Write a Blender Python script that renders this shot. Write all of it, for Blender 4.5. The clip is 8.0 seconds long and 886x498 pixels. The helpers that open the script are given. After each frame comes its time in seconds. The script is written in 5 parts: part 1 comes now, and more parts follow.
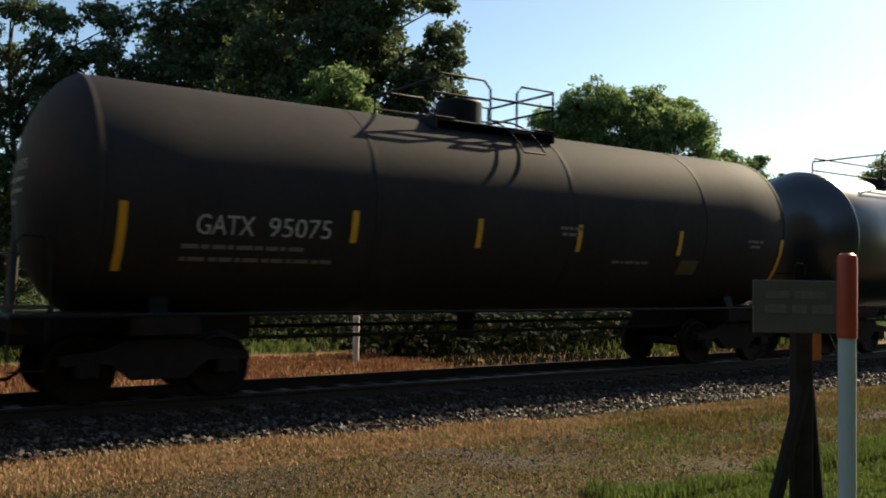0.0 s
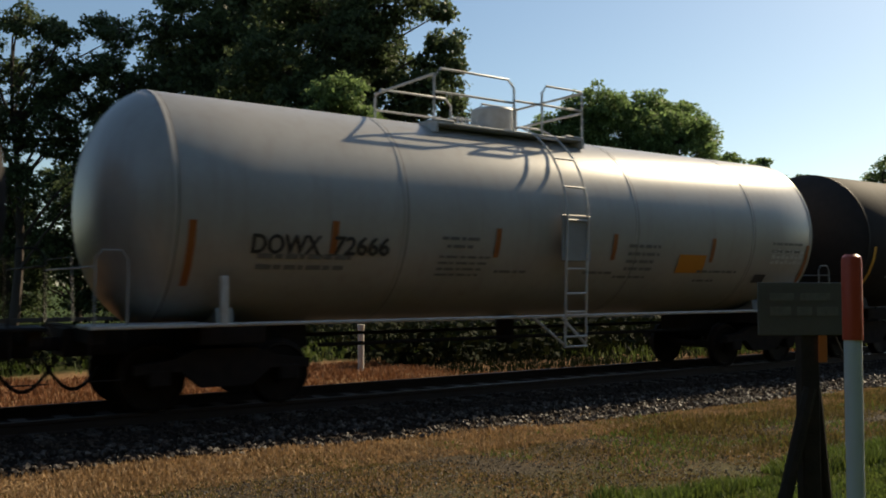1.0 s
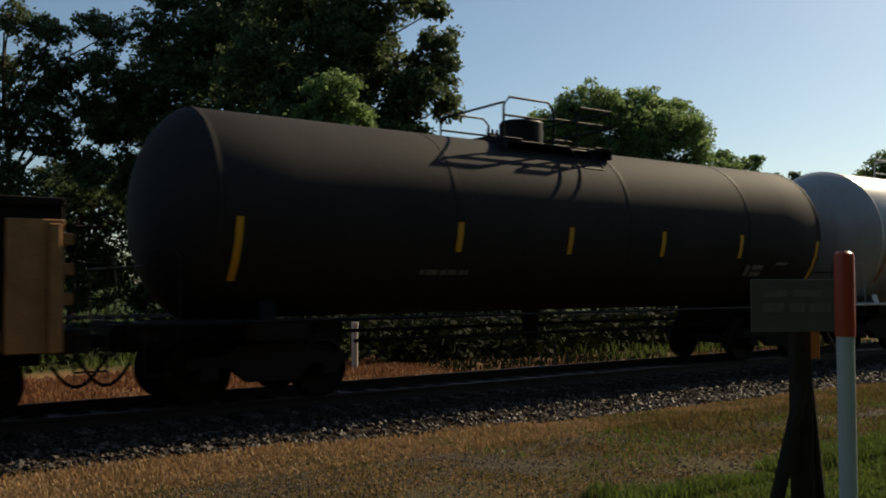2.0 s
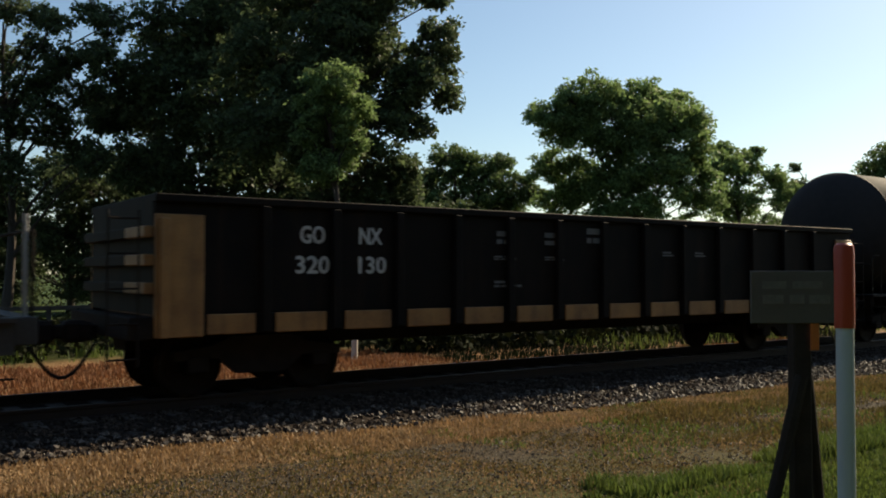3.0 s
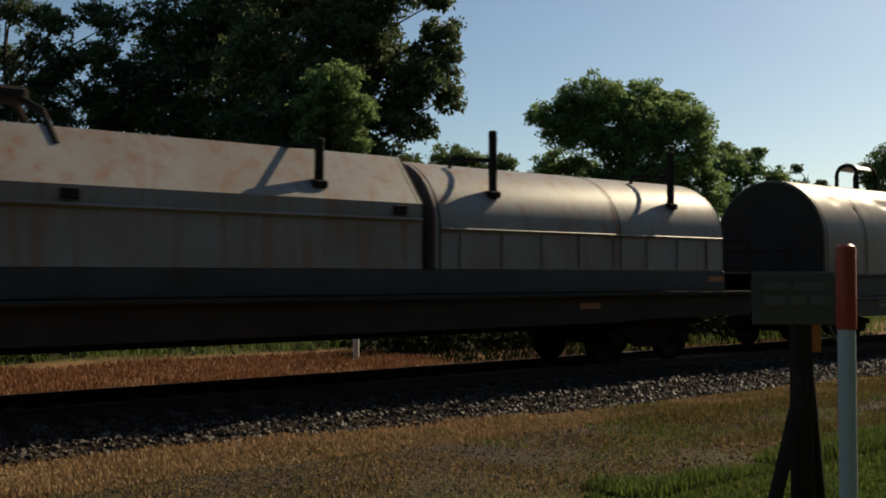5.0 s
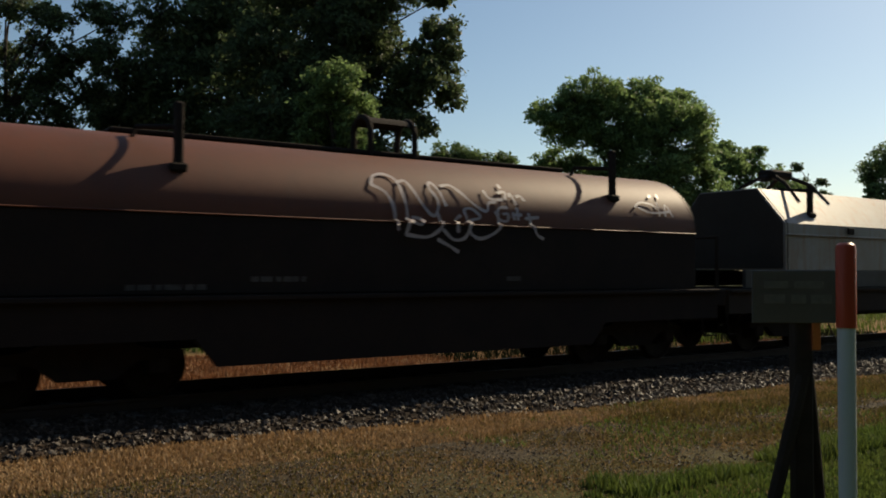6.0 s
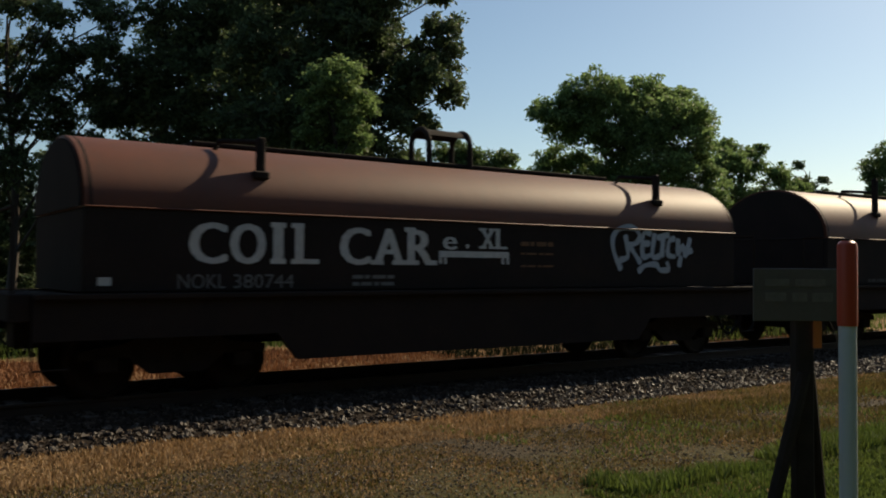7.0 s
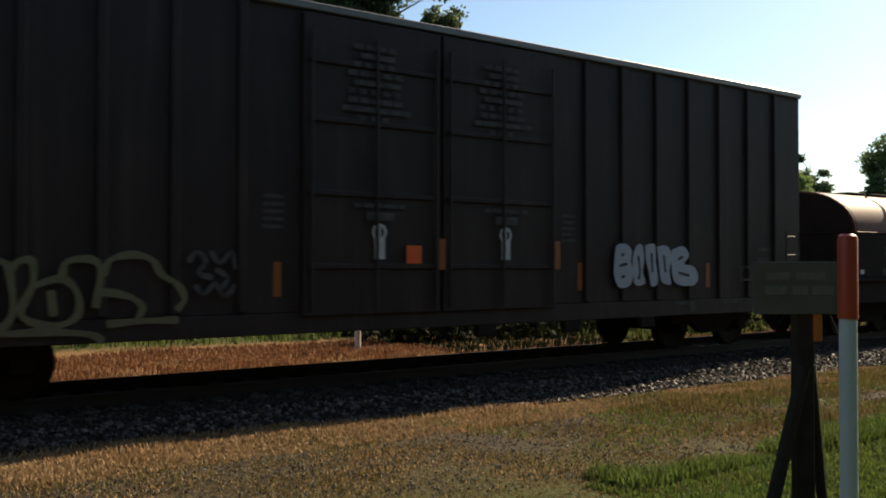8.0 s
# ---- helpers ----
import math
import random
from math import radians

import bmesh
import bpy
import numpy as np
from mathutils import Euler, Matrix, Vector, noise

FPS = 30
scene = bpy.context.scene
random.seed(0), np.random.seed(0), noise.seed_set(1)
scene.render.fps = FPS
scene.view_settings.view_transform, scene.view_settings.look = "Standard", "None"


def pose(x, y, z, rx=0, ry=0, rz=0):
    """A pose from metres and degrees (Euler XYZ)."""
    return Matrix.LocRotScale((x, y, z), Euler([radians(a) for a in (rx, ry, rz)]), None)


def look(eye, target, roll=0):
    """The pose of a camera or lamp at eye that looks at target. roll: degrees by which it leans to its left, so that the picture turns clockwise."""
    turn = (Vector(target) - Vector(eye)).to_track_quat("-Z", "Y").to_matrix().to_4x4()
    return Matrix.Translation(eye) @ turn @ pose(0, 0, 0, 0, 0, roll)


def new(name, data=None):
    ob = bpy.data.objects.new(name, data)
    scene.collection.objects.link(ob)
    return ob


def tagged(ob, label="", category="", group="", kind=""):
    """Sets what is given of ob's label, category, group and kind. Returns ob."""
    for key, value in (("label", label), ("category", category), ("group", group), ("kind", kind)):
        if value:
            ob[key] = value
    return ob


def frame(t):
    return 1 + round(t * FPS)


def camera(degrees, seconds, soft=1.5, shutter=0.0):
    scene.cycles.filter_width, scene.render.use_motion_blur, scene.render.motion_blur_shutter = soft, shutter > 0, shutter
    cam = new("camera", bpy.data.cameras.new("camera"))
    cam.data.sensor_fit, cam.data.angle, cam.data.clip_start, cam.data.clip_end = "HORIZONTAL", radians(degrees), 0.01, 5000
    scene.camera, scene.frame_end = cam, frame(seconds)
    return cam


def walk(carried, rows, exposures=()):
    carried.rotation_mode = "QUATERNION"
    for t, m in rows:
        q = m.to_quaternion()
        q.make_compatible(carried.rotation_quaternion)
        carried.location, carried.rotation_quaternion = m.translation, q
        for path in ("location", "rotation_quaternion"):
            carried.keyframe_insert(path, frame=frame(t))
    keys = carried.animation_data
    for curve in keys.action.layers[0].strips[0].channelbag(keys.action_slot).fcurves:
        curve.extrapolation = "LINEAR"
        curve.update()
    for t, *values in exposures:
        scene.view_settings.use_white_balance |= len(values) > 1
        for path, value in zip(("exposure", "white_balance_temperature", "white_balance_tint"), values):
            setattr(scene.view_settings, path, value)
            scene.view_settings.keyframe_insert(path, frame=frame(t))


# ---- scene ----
SPEED = 16.4          # metres a second along +x
EYE = (0.0, -12.4, 1.63)   # z is measured from the rail head
YAW, PITCH, ROLL = -35.1, 1.6, 0.0

cam = camera(53.1, 8.0, soft=1.9, shutter=0.09)
SWAY = [
    (0.0, 0.153, 0.285, -0.830), (0.5, 0.412, 0.229, -0.006), (1.0, 0.407, 0.750, -0.006),
    (1.5, 0.080, 0.822, 0.096), (3.0, 0.0, 0.0, 0.0), (3.5, 0.046, 0.016, -0.032),
    (4.0, 0.114, 0.073, -0.034), (4.5, 0.108, 0.080, -0.061), (6.0, 0.096, -0.088, -0.171),
    (6.5, 0.105, -0.086, -0.268), (7.0, 0.168, -0.259, -0.272), (7.5, 0.176, -0.546, -0.046),
    (8.0, 0.196, -0.614, -0.069)]
walk(cam, [(t, pose(*EYE, 90 + PITCH + p, ROLL + r, YAW + y)) for t, y, p, r in SWAY],
     exposures=[(t, e, 6500, 3.5) for t, e in ((0.0, 0.97), (0.5, 0.66), (1.0, 0.47), (1.5, 0.05), (3.0, 0.6), (3.5, 0.65), (4.0, 0.5), (4.5, 0.05), (6.0, 0.18), (7.0, 0.24), (7.5, 0.58), (8.0, 0.87))])

# ---- sky and sun ----
SUN = Vector((1.39, 0.25, 1.0)).normalized()
world = bpy.data.worlds.new("sky")
scene.world = world
world.use_nodes = True
wn = world.node_tree.nodes
sky = wn.new("ShaderNodeTexSky")
sky.sky_type = "NISHITA"
sky.sun_disc = False
sky.sun_elevation = math.asin(SUN.z)
sky.sun_rotation = math.atan2(SUN.x, SUN.y)
sky.air_density, sky.dust_density, sky.ozone_density = 1.0, 0.6, 1.2
wn["Background"].inputs["Strength"].default_value = 0.08
world.node_tree.links.new(sky.outputs[0], wn["Background"].inputs["Color"])
sun = new("sun", bpy.data.lights.new("sun", "SUN"))
sun.data.energy, sun.data.angle, sun.data.color = 5.0, radians(0.5), (1.0, 0.80, 0.57)
sun.matrix_world = look(SUN * 50, (0, 0, 0))


# ---- materials ----
def material(name, base, rough=0.6, metal=0.0, other=None, scale=3.0, amount=0.5, bump=0.0, bump_scale=40.0,
             island=0.0, piece=0.0, streak=None, spec=0.5, translucent=0.0, stretch=(1, 1, 1)):
    """Base colour mixed with another by two scales of noise, with fine relief."""
    m = bpy.data.materials.new(name)
    m.use_nodes = True
    n, l = m.node_tree.nodes, m.node_tree.links
    p = n["Principled BSDF"]
    p.inputs["Roughness"].default_value, p.inputs["Metallic"].default_value = rough, metal
    p.inputs["Specular IOR Level"].default_value = spec
    tc = n.new("ShaderNodeTexCoord")
    mp = n.new("ShaderNodeMapping")
    mp.inputs["Scale"].default_value = stretch
    l.new(tc.outputs["Object"], mp.inputs["Vector"])
    big, fine = n.new("ShaderNodeTexNoise"), n.new("ShaderNodeTexNoise")
    big.inputs["Scale"].default_value, big.inputs["Detail"].default_value = scale, 6
    fine.inputs["Scale"].default_value, fine.inputs["Detail"].default_value = scale * 11, 4
    for q in (big, fine):
        l.new(mp.outputs[0], q.inputs["Vector"])
    add = n.new("ShaderNodeMath")
    add.operation = "MULTIPLY_ADD"
    l.new(fine.outputs[0], add.inputs[0])
    add.inputs[1].default_value = 0.45
    l.new(big.outputs[0], add.inputs[2])
    ramp = n.new("ShaderNodeMapRange")
    ramp.inputs[1].default_value, ramp.inputs[2].default_value = 0.5, 0.95
    ramp.inputs[3].default_value, ramp.inputs[4].default_value = 0.0, amount
    l.new(add.outputs[0], ramp.inputs[0])
    mix = n.new("ShaderNodeMix")
    mix.data_type = "RGBA"
    other = other or tuple(c * 0.5 for c in base)
    mix.inputs[6].default_value, mix.inputs[7].default_value = (*base, 1), (*other, 1)
    l.new(ramp.outputs[0], mix.inputs[0])
    colour = mix.outputs[2]
    for source, size in (("island", island), ("piece", piece)):
        if size:
            info = n.new("ShaderNodeNewGeometry" if source == "island" else "ShaderNodeObjectInfo")
            r = n.new("ShaderNodeMapRange")
            r.inputs[3].default_value, r.inputs[4].default_value = 1 - size, 1 + size
            l.new(info.outputs["Random Per Island" if source == "island" else "Random"], r.inputs[0])
            v = n.new("ShaderNodeHueSaturation")
            l.new(r.outputs[0], v.inputs["Value"])
            l.new(colour, v.inputs["Color"])
            colour = v.outputs[0]
    if streak:
        w = n.new("ShaderNodeTexNoise")
        w.inputs["Scale"].default_value, w.inputs["Detail"].default_value = 1.0, 5
        m2 = n.new("ShaderNodeMapping")
        m2.inputs["Scale"].default_value = (5.0, 5.0, 0.5)
        l.new(tc.outputs["Object"], m2.inputs["Vector"])
        l.new(m2.outputs[0], w.inputs["Vector"])
        r = n.new("ShaderNodeMapRange")
        r.inputs[1].default_value, r.inputs[2].default_value, r.inputs[4].default_value = 0.5, 0.75, streak[3]
        l.new(w.outputs[0], r.inputs[0])
        x = n.new("ShaderNodeMix")
        x.data_type = "RGBA"
        x.inputs[7].default_value = (*streak[:3], 1)
        l.new(r.outputs[0], x.inputs[0])
        l.new(colour, x.inputs[6])
        colour = x.outputs[2]
    l.new(colour, p.inputs["Base Color"])
    if bump:
        b = n.new("ShaderNodeBump")
        b.inputs["Strength"].default_value, b.inputs["Distance"].default_value = bump, 0.02
        q = n.new("ShaderNodeTexNoise")
        q.inputs["Scale"].default_value, q.inputs["Detail"].default_value = bump_scale, 5
        l.new(tc.outputs["Object"], q.inputs["Vector"])
        l.new(q.outputs[0], b.inputs["Height"])
        l.new(b.outputs[0], p.inputs["Normal"])
    if translucent:
        t = n.new("ShaderNodeBsdfTranslucent")
        l.new(colour, t.inputs["Color"])
        s = n.new("ShaderNodeMixShader")
        s.inputs[0].default_value = translucent
        l.new(p.outputs[0], s.inputs[1])
        l.new(t.outputs[0], s.inputs[2])
        l.new(s.outputs[0], n["Material Output"].inputs["Surface"])
    return m


M = {
    "black_tank": material("black_tank_paint", (0.025, 0.023, 0.0232), 0.75, 0, (0.05, 0.0435, 0.0415), 0.7, 0.55, 0.06, 3, streak=(0.04, 0.033, 0.03, 0.25), spec=0.08),
    "gloss_tank": material("glossy_black_tank_paint", (0.014, 0.015, 0.019), 0.3, 0, (0.02, 0.02, 0.023), 0.8, 0.5, 0.04, 3, spec=0.8),
    "letter_worn": material("worn_white_stencil_paint", (0.46, 0.46, 0.45), 0.7, 0, (0.2, 0.2, 0.2), 12, 0.7),
    "placard_dull": material("dull_olive_placard", (0.10, 0.068, 0.016), 0.6, 0, (0.06, 0.04, 0.012), 12, 0.6),
    "white_tank": material("white_tank_paint", (0.35, 0.342, 0.325), 0.33, 0, (0.26, 0.243, 0.22), 0.8, 0.5, 0.04, 3, streak=(0.24, 0.20, 0.165, 0.35), spec=0.7),
    "white_steel": material("white_painted_steel", (0.55, 0.55, 0.54), 0.5, 0, (0.3, 0.26, 0.22), 6, 0.6),
    "black_steel": material("black_steel", (0.009, 0.009, 0.01), 0.6, 0, (0.02, 0.015, 0.012), 5, 0.6, spec=0.15),
    "dark_under": material("grimy_underframe_steel", (0.019, 0.016, 0.015), 0.85, 0, (0.036, 0.027, 0.022), 6, 0.7, 0.2, 30, spec=0.08),
    "wheel": material("worn_wheel_steel", (0.02, 0.015, 0.013), 0.7, 0.3, (0.04, 0.026, 0.018), 9, 0.5, spec=0.15),
    "strip": material("yellow_reflective_strip", (0.62, 0.33, 0.02), 0.4, 0, (0.5, 0.24, 0.02), 8, 0.4),
    "strip_dull": material("dull_orange_reflective_strip", (0.30, 0.10, 0.02), 0.5, 0, (0.2, 0.06, 0.02), 8, 0.4),
    "letter_white": material("white_stencil_paint", (0.58, 0.58, 0.57), 0.6, 0, (0.32, 0.32, 0.32), 9, 0.6),
    "letter_grey": material("faded_stencil_paint", (0.17, 0.17, 0.17), 0.7, 0, (0.09, 0.09, 0.09), 9, 0.6),
    "letter_black": material("black_stencil_paint", (0.02, 0.02, 0.024), 0.6, 0, (0.06, 0.06, 0.06), 9, 0.5),
    "placard": material("orange_placard", (0.55, 0.21, 0.01), 0.5, 0, (0.4, 0.15, 0.01), 12, 0.4),
    "gondola": material("black_gondola_paint", (0.008, 0.0075, 0.0075), 0.7, 0, (0.02, 0.014, 0.011), 2, 0.6, 0.1, 8, streak=(0.04, 0.022, 0.014, 0.3), spec=0.1),
    "yellow_steel": material("weathered_yellow_paint", (0.38, 0.20, 0.065), 0.6, 0, (0.16, 0.075, 0.03), 3, 0.7, 0.1, 15, streak=(0.08, 0.05, 0.03, 0.5)),
    "up_hood": material("dull_grey_hood_paint", (0.18, 0.145, 0.11), 0.5, 0.25, (0.125, 0.098, 0.074), 0.9, 0.65, 0.16, 2.2, streak=(0.10, 0.07, 0.048, 0.45)),
    "ladder_plate": material("grey_painted_plate", (0.26, 0.26, 0.26), 0.5, 0, (0.18, 0.17, 0.16), 4, 0.5),
    # Hood ends: one tone darkened for shade, one browned for bounced sunlight.
    "up_end": material("weathered_shaded_hood_end", (0.05, 0.042, 0.035), 0.92, 0, (0.03, 0.024, 0.02), 1.2, 0.6, 0.05, 9, spec=0.1),
    "bounce_end": material("bounce_lit_hood_end", (0.17, 0.075, 0.04), 0.8, 0, (0.10, 0.046, 0.028), 1.2, 0.6, 0.05, 9, spec=0.15),
    "stencil_ochre": material("ochre_stencil_paint", (0.16, 0.075, 0.025), 0.7, 0, (0.09, 0.045, 0.02), 9, 0.6),
    "up_body": material("pale_grey_body_paint", (0.06, 0.064, 0.066), 0.6, 0, (0.034, 0.029, 0.026), 1.5, 0.7, 0.08, 9, streak=(0.045, 0.034, 0.028, 0.45), spec=0.2),
    "white_hood": material("chalky_white_hood_paint", (0.27, 0.265, 0.255), 0.5, 0, (0.20, 0.145, 0.105), 0.9, 0.7, 0.12, 3, streak=(0.22, 0.10, 0.045, 0.85), spec=0.3),
    "brown_hood": material("red_brown_hood_paint", (0.128, 0.043, 0.023), 0.6, 0, (0.088, 0.032, 0.018), 1.0, 0.7, 0.10, 3, streak=(0.09, 0.042, 0.027, 0.45), spec=0.3),
    "coil_body": material("black_brown_body_paint", (0.021, 0.017, 0.016), 0.9, 0, (0.036, 0.026, 0.022), 1.6, 0.6, 0.06, 9, spec=0.12),
    "boxcar": material("dark_brown_boxcar_paint", (0.036, 0.025, 0.0235), 0.6, 0, (0.021, 0.015, 0.0145), 1.2, 0.7, 0.06, 9, streak=(0.075, 0.055, 0.047, 0.4), spec=0.28),
    "roof_steel": material("galvanised_roof_steel", (0.22, 0.21, 0.20), 0.45, 0.5, (0.14, 0.12, 0.11), 2, 0.6),
    "paint_white": material("white_spray_paint", (0.36, 0.41, 0.48), 0.5, 0, (0.24, 0.27, 0.33), 10, 0.4),
    "paint_pink": material("pale_spray_paint", (0.42, 0.36, 0.36), 0.5, 0, (0.28, 0.22, 0.22), 10, 0.4),
    "paint_olive": material("yellow_green_spray_paint", (0.15, 0.145, 0.075), 0.6, 0, (0.09, 0.08, 0.05), 10, 0.5),
    "paint_blue": material("blue_spray_paint", (0.05, 0.14, 0.28), 0.5, 0, (0.03, 0.08, 0.16), 10, 0.5),
    "shield_blue": material("shield_blue_paint", (0.05, 0.055, 0.11), 0.85, 0, (0.06, 0.07, 0.12), 10, 0.5),
    "shield_faded": material("faded_shield_blue_paint", (0.16, 0.18, 0.30), 0.8, 0, (0.24, 0.25, 0.32), 10, 0.6),
    "shield_red": material("shield_red_paint", (0.09, 0.03, 0.035), 0.85, 0, (0.14, 0.05, 0.05), 10, 0.5),
    "orange_tag": material("orange_plastic_tag", (0.42, 0.12, 0.02), 0.5, 0, (0.3, 0.08, 0.02), 10, 0.3),
    "orange": material("orange_label", (0.75, 0.12, 0.02), 0.5, 0, (0.6, 0.09, 0.02), 10, 0.3),
    "rail": material("rusty_rail_steel", (0.045, 0.026, 0.018), 0.75, 0.2, (0.025, 0.016, 0.012), 6, 0.6, 0.1, 30),
    "rail_top": material("worn_rail_head", (0.10, 0.085, 0.075), 0.5, 0.8, (0.05, 0.042, 0.036), 6, 0.5),
    "tie": material("creosoted_timber", (0.045, 0.034, 0.026), 0.85, 0, (0.09, 0.07, 0.055), 4, 0.6, 0.4, 25, piece=0.3),
    # Ballast colours hold the train's shade; edge stones are lightened as sunlit.
    "stone": material("shade_dark_ballast_stone", (0.034, 0.025, 0.019), 0.85, 0, (0.085, 0.064, 0.05), 9, 0.6, 0.2, 60, island=0.6, spec=0.08),
    "edge_stone": material("sunlit_toned_stone", (0.046, 0.038, 0.032), 0.6, 0, (0.15, 0.128, 0.11), 9, 0.6, 0.2, 60, island=0.6, spec=0.2),
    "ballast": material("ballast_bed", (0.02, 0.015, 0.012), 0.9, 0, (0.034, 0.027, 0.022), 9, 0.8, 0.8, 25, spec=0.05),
    "leaf_dark": material("dark_green_leaves", (0.092, 0.122, 0.056), 0.5, 0, (0.06, 0.085, 0.036), 1.2, 0.6, island=0.55, translucent=0.5, spec=0.15),
    "leaf_mid": material("mid_green_leaves", (0.115, 0.165, 0.06), 0.5, 0, (0.08, 0.12, 0.04), 1.2, 0.6, island=0.5, translucent=0.55, spec=0.15),
    "leaf_bright": material("light_green_leaves", (0.18, 0.255, 0.095), 0.5, 0, (0.12, 0.18, 0.06), 1.2, 0.6, island=0.45, translucent=0.6, spec=0.15),
    # Green darkened to carry the shade of trees and train.
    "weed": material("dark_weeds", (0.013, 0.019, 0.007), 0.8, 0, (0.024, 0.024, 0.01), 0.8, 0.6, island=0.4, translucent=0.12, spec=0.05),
    "seam": material("grimy_seam", (0.07, 0.062, 0.055), 0.7, 0, (0.12, 0.10, 0.085), 4, 0.5),
    "letter_faint": material("worn_stencil_paint", (0.11, 0.104, 0.10), 0.8, 0, (0.045, 0.042, 0.04), 7, 0.9, spec=0.1),
    "blade_rust": material("rust_coloured_dry_grass", (0.225, 0.105, 0.052), 0.7, 0, (0.15, 0.075, 0.035), 1.0, 0.7, island=0.4, translucent=0.25, spec=0.1),
    "bark": material("grey_brown_bark", (0.065, 0.05, 0.04), 0.9, 0, (0.03, 0.024, 0.02), 5, 0.7, 0.6, 12, stretch=(1, 1, 0.2)),
    "blade_dry": material("dry_straw_grass", (0.33, 0.216, 0.112), 0.7, 0, (0.23, 0.152, 0.08), 1.0, 0.7, island=0.4, translucent=0.3, spec=0.2),
    "blade_mid": material("half_dry_grass", (0.115, 0.10, 0.03), 0.7, 0, (0.17, 0.115, 0.045), 1.0, 0.7, island=0.4, translucent=0.3, spec=0.2),
    "blade_green": material("green_grass", (0.09, 0.135, 0.028), 0.6, 0, (0.12, 0.14, 0.034), 1.0, 0.7, island=0.4, translucent=0.35, spec=0.2),
    "post_white": material("white_plastic_post", (0.5, 0.525, 0.55), 0.45, 0, (0.48, 0.50, 0.52), 5, 0.5, 0.03, 40),
    "post_orange": material("orange_plastic_cap", (0.45, 0.055, 0.02), 0.4, 0, (0.38, 0.045, 0.02), 5, 0.5, 0.03, 40),
    "sign_back": material("grey_sheet_metal", (0.10, 0.094, 0.084), 0.6, 0.1, (0.066, 0.06, 0.054), 4, 0.6, 0.08, 20),
    "sign_faded": material("faded_sign_paint", (0.15, 0.14, 0.125), 0.7, 0, (0.09, 0.085, 0.075), 20, 0.8),
    "sign_post": material("dark_creosoted_posts", (0.022, 0.018, 0.016), 0.8, 0, (0.05, 0.04, 0.032), 6, 0.6, 0.3, 30, spec=0.1),
    "fence": material("dark_fence_timber", (0.055, 0.047, 0.04), 0.85, 0, (0.10, 0.085, 0.07), 4, 0.6, 0.3, 20, spec=0.1),
    "marker": material("pale_marker_tube", (0.62, 0.58, 0.52), 0.5, 0, (0.45, 0.42, 0.38), 6, 0.5),
}


def ground_material():
    """Soil under grass: gravelly drive, straw verge, green lawn, by bands along the line."""
    m = bpy.data.materials.new("verge_ground")
    m.use_nodes = True
    n, l = m.node_tree.nodes, m.node_tree.links
    p = n["Principled BSDF"]
    p.inputs["Roughness"].default_value = 0.95
    p.inputs["Specular IOR Level"].default_value = 0.1
    geo = n.new("ShaderNodeNewGeometry")
    sep = n.new("ShaderNodeSeparateXYZ")
    l.new(geo.outputs["Position"], sep.inputs[0])
    wob = n.new("ShaderNodeTexNoise")
    wob.inputs["Scale"].default_value, wob.inputs["Detail"].default_value = 0.7, 6
    l.new(geo.outputs["Position"], wob.inputs["Vector"])
    y = n.new("ShaderNodeMath")
    y.operation = "MULTIPLY_ADD"
    l.new(wob.outputs[0], y.inputs[0])
    y.inputs[1].default_value = 2.6
    l.new(sep.outputs["Y"], y.inputs[2])
    shift = n.new("ShaderNodeMapRange")
    shift.inputs[1].default_value, shift.inputs[2].default_value = -13.0, 17.0
    l.new(y.outputs[0], shift.inputs[0])
    ramp = n.new("ShaderNodeValToRGB")
    stops = [(0.0, (0.035, 0.055, 0.012)), (0.20, (0.04, 0.058, 0.013)), (0.25, (0.06, 0.052, 0.02)), (0.30, (0.052, 0.041, 0.027)),
             (0.34, (0.052, 0.041, 0.027)), (0.385, (0.20, 0.13, 0.064)), (0.72, (0.2, 0.115, 0.055)), (0.78, (0.06, 0.068, 0.02)), (1.0, (0.035, 0.055, 0.013))]
    while len(ramp.color_ramp.elements) < len(stops):
        ramp.color_ramp.elements.new(0.5)
    for e, (at, c) in zip(ramp.color_ramp.elements, stops):
        e.position, e.color = at, (*c, 1)
    l.new(shift.outputs[0], ramp.inputs[0])
    grain = n.new("ShaderNodeTexNoise")
    grain.inputs["Scale"].default_value, grain.inputs["Detail"].default_value = 22, 7
    l.new(geo.outputs["Position"], grain.inputs["Vector"])
    r = n.new("ShaderNodeMapRange")
    r.inputs[1].default_value, r.inputs[2].default_value, r.inputs[3].default_value, r.inputs[4].default_value = 0.3, 0.7, 0.55, 1.45
    l.new(grain.outputs[0], r.inputs[0])
    v = n.new("ShaderNodeHueSaturation")
    l.new(r.outputs[0], v.inputs["Value"])
    l.new(ramp.outputs[0], v.inputs["Color"])
    l.new(v.outputs[0], p.inputs["Base Color"])
    b = n.new("ShaderNodeBump")
    b.inputs["Strength"].default_value, b.inputs["Distance"].default_value = 0.8, 0.04
    l.new(grain.outputs[0], b.inputs["Height"])
    l.new(b.outputs[0], p.inputs["Normal"])
    return m


M["ground"] = ground_material()


# ---- mesh helpers ----
def part(name, bm, mat, parent=None, label="", smooth=True):
    """One bmesh as one mesh object, under a thing or a part of it."""
    me = bpy.data.meshes.new(name)
    bm.to_mesh(me)
    bm.free()
    me.materials.append(mat)
    if smooth:
        me.shade_smooth()
        me.set_sharp_from_angle(angle=radians(35))
    ob = new(name, me)
    if parent:
        ob.parent = parent
    if label:
        ob["label"] = label
    return ob


def empty(name, m=None):
    ob = new(name)
    ob.empty_display_size = 0.3
    if m is not None:
        ob.matrix_basis = m
    return ob


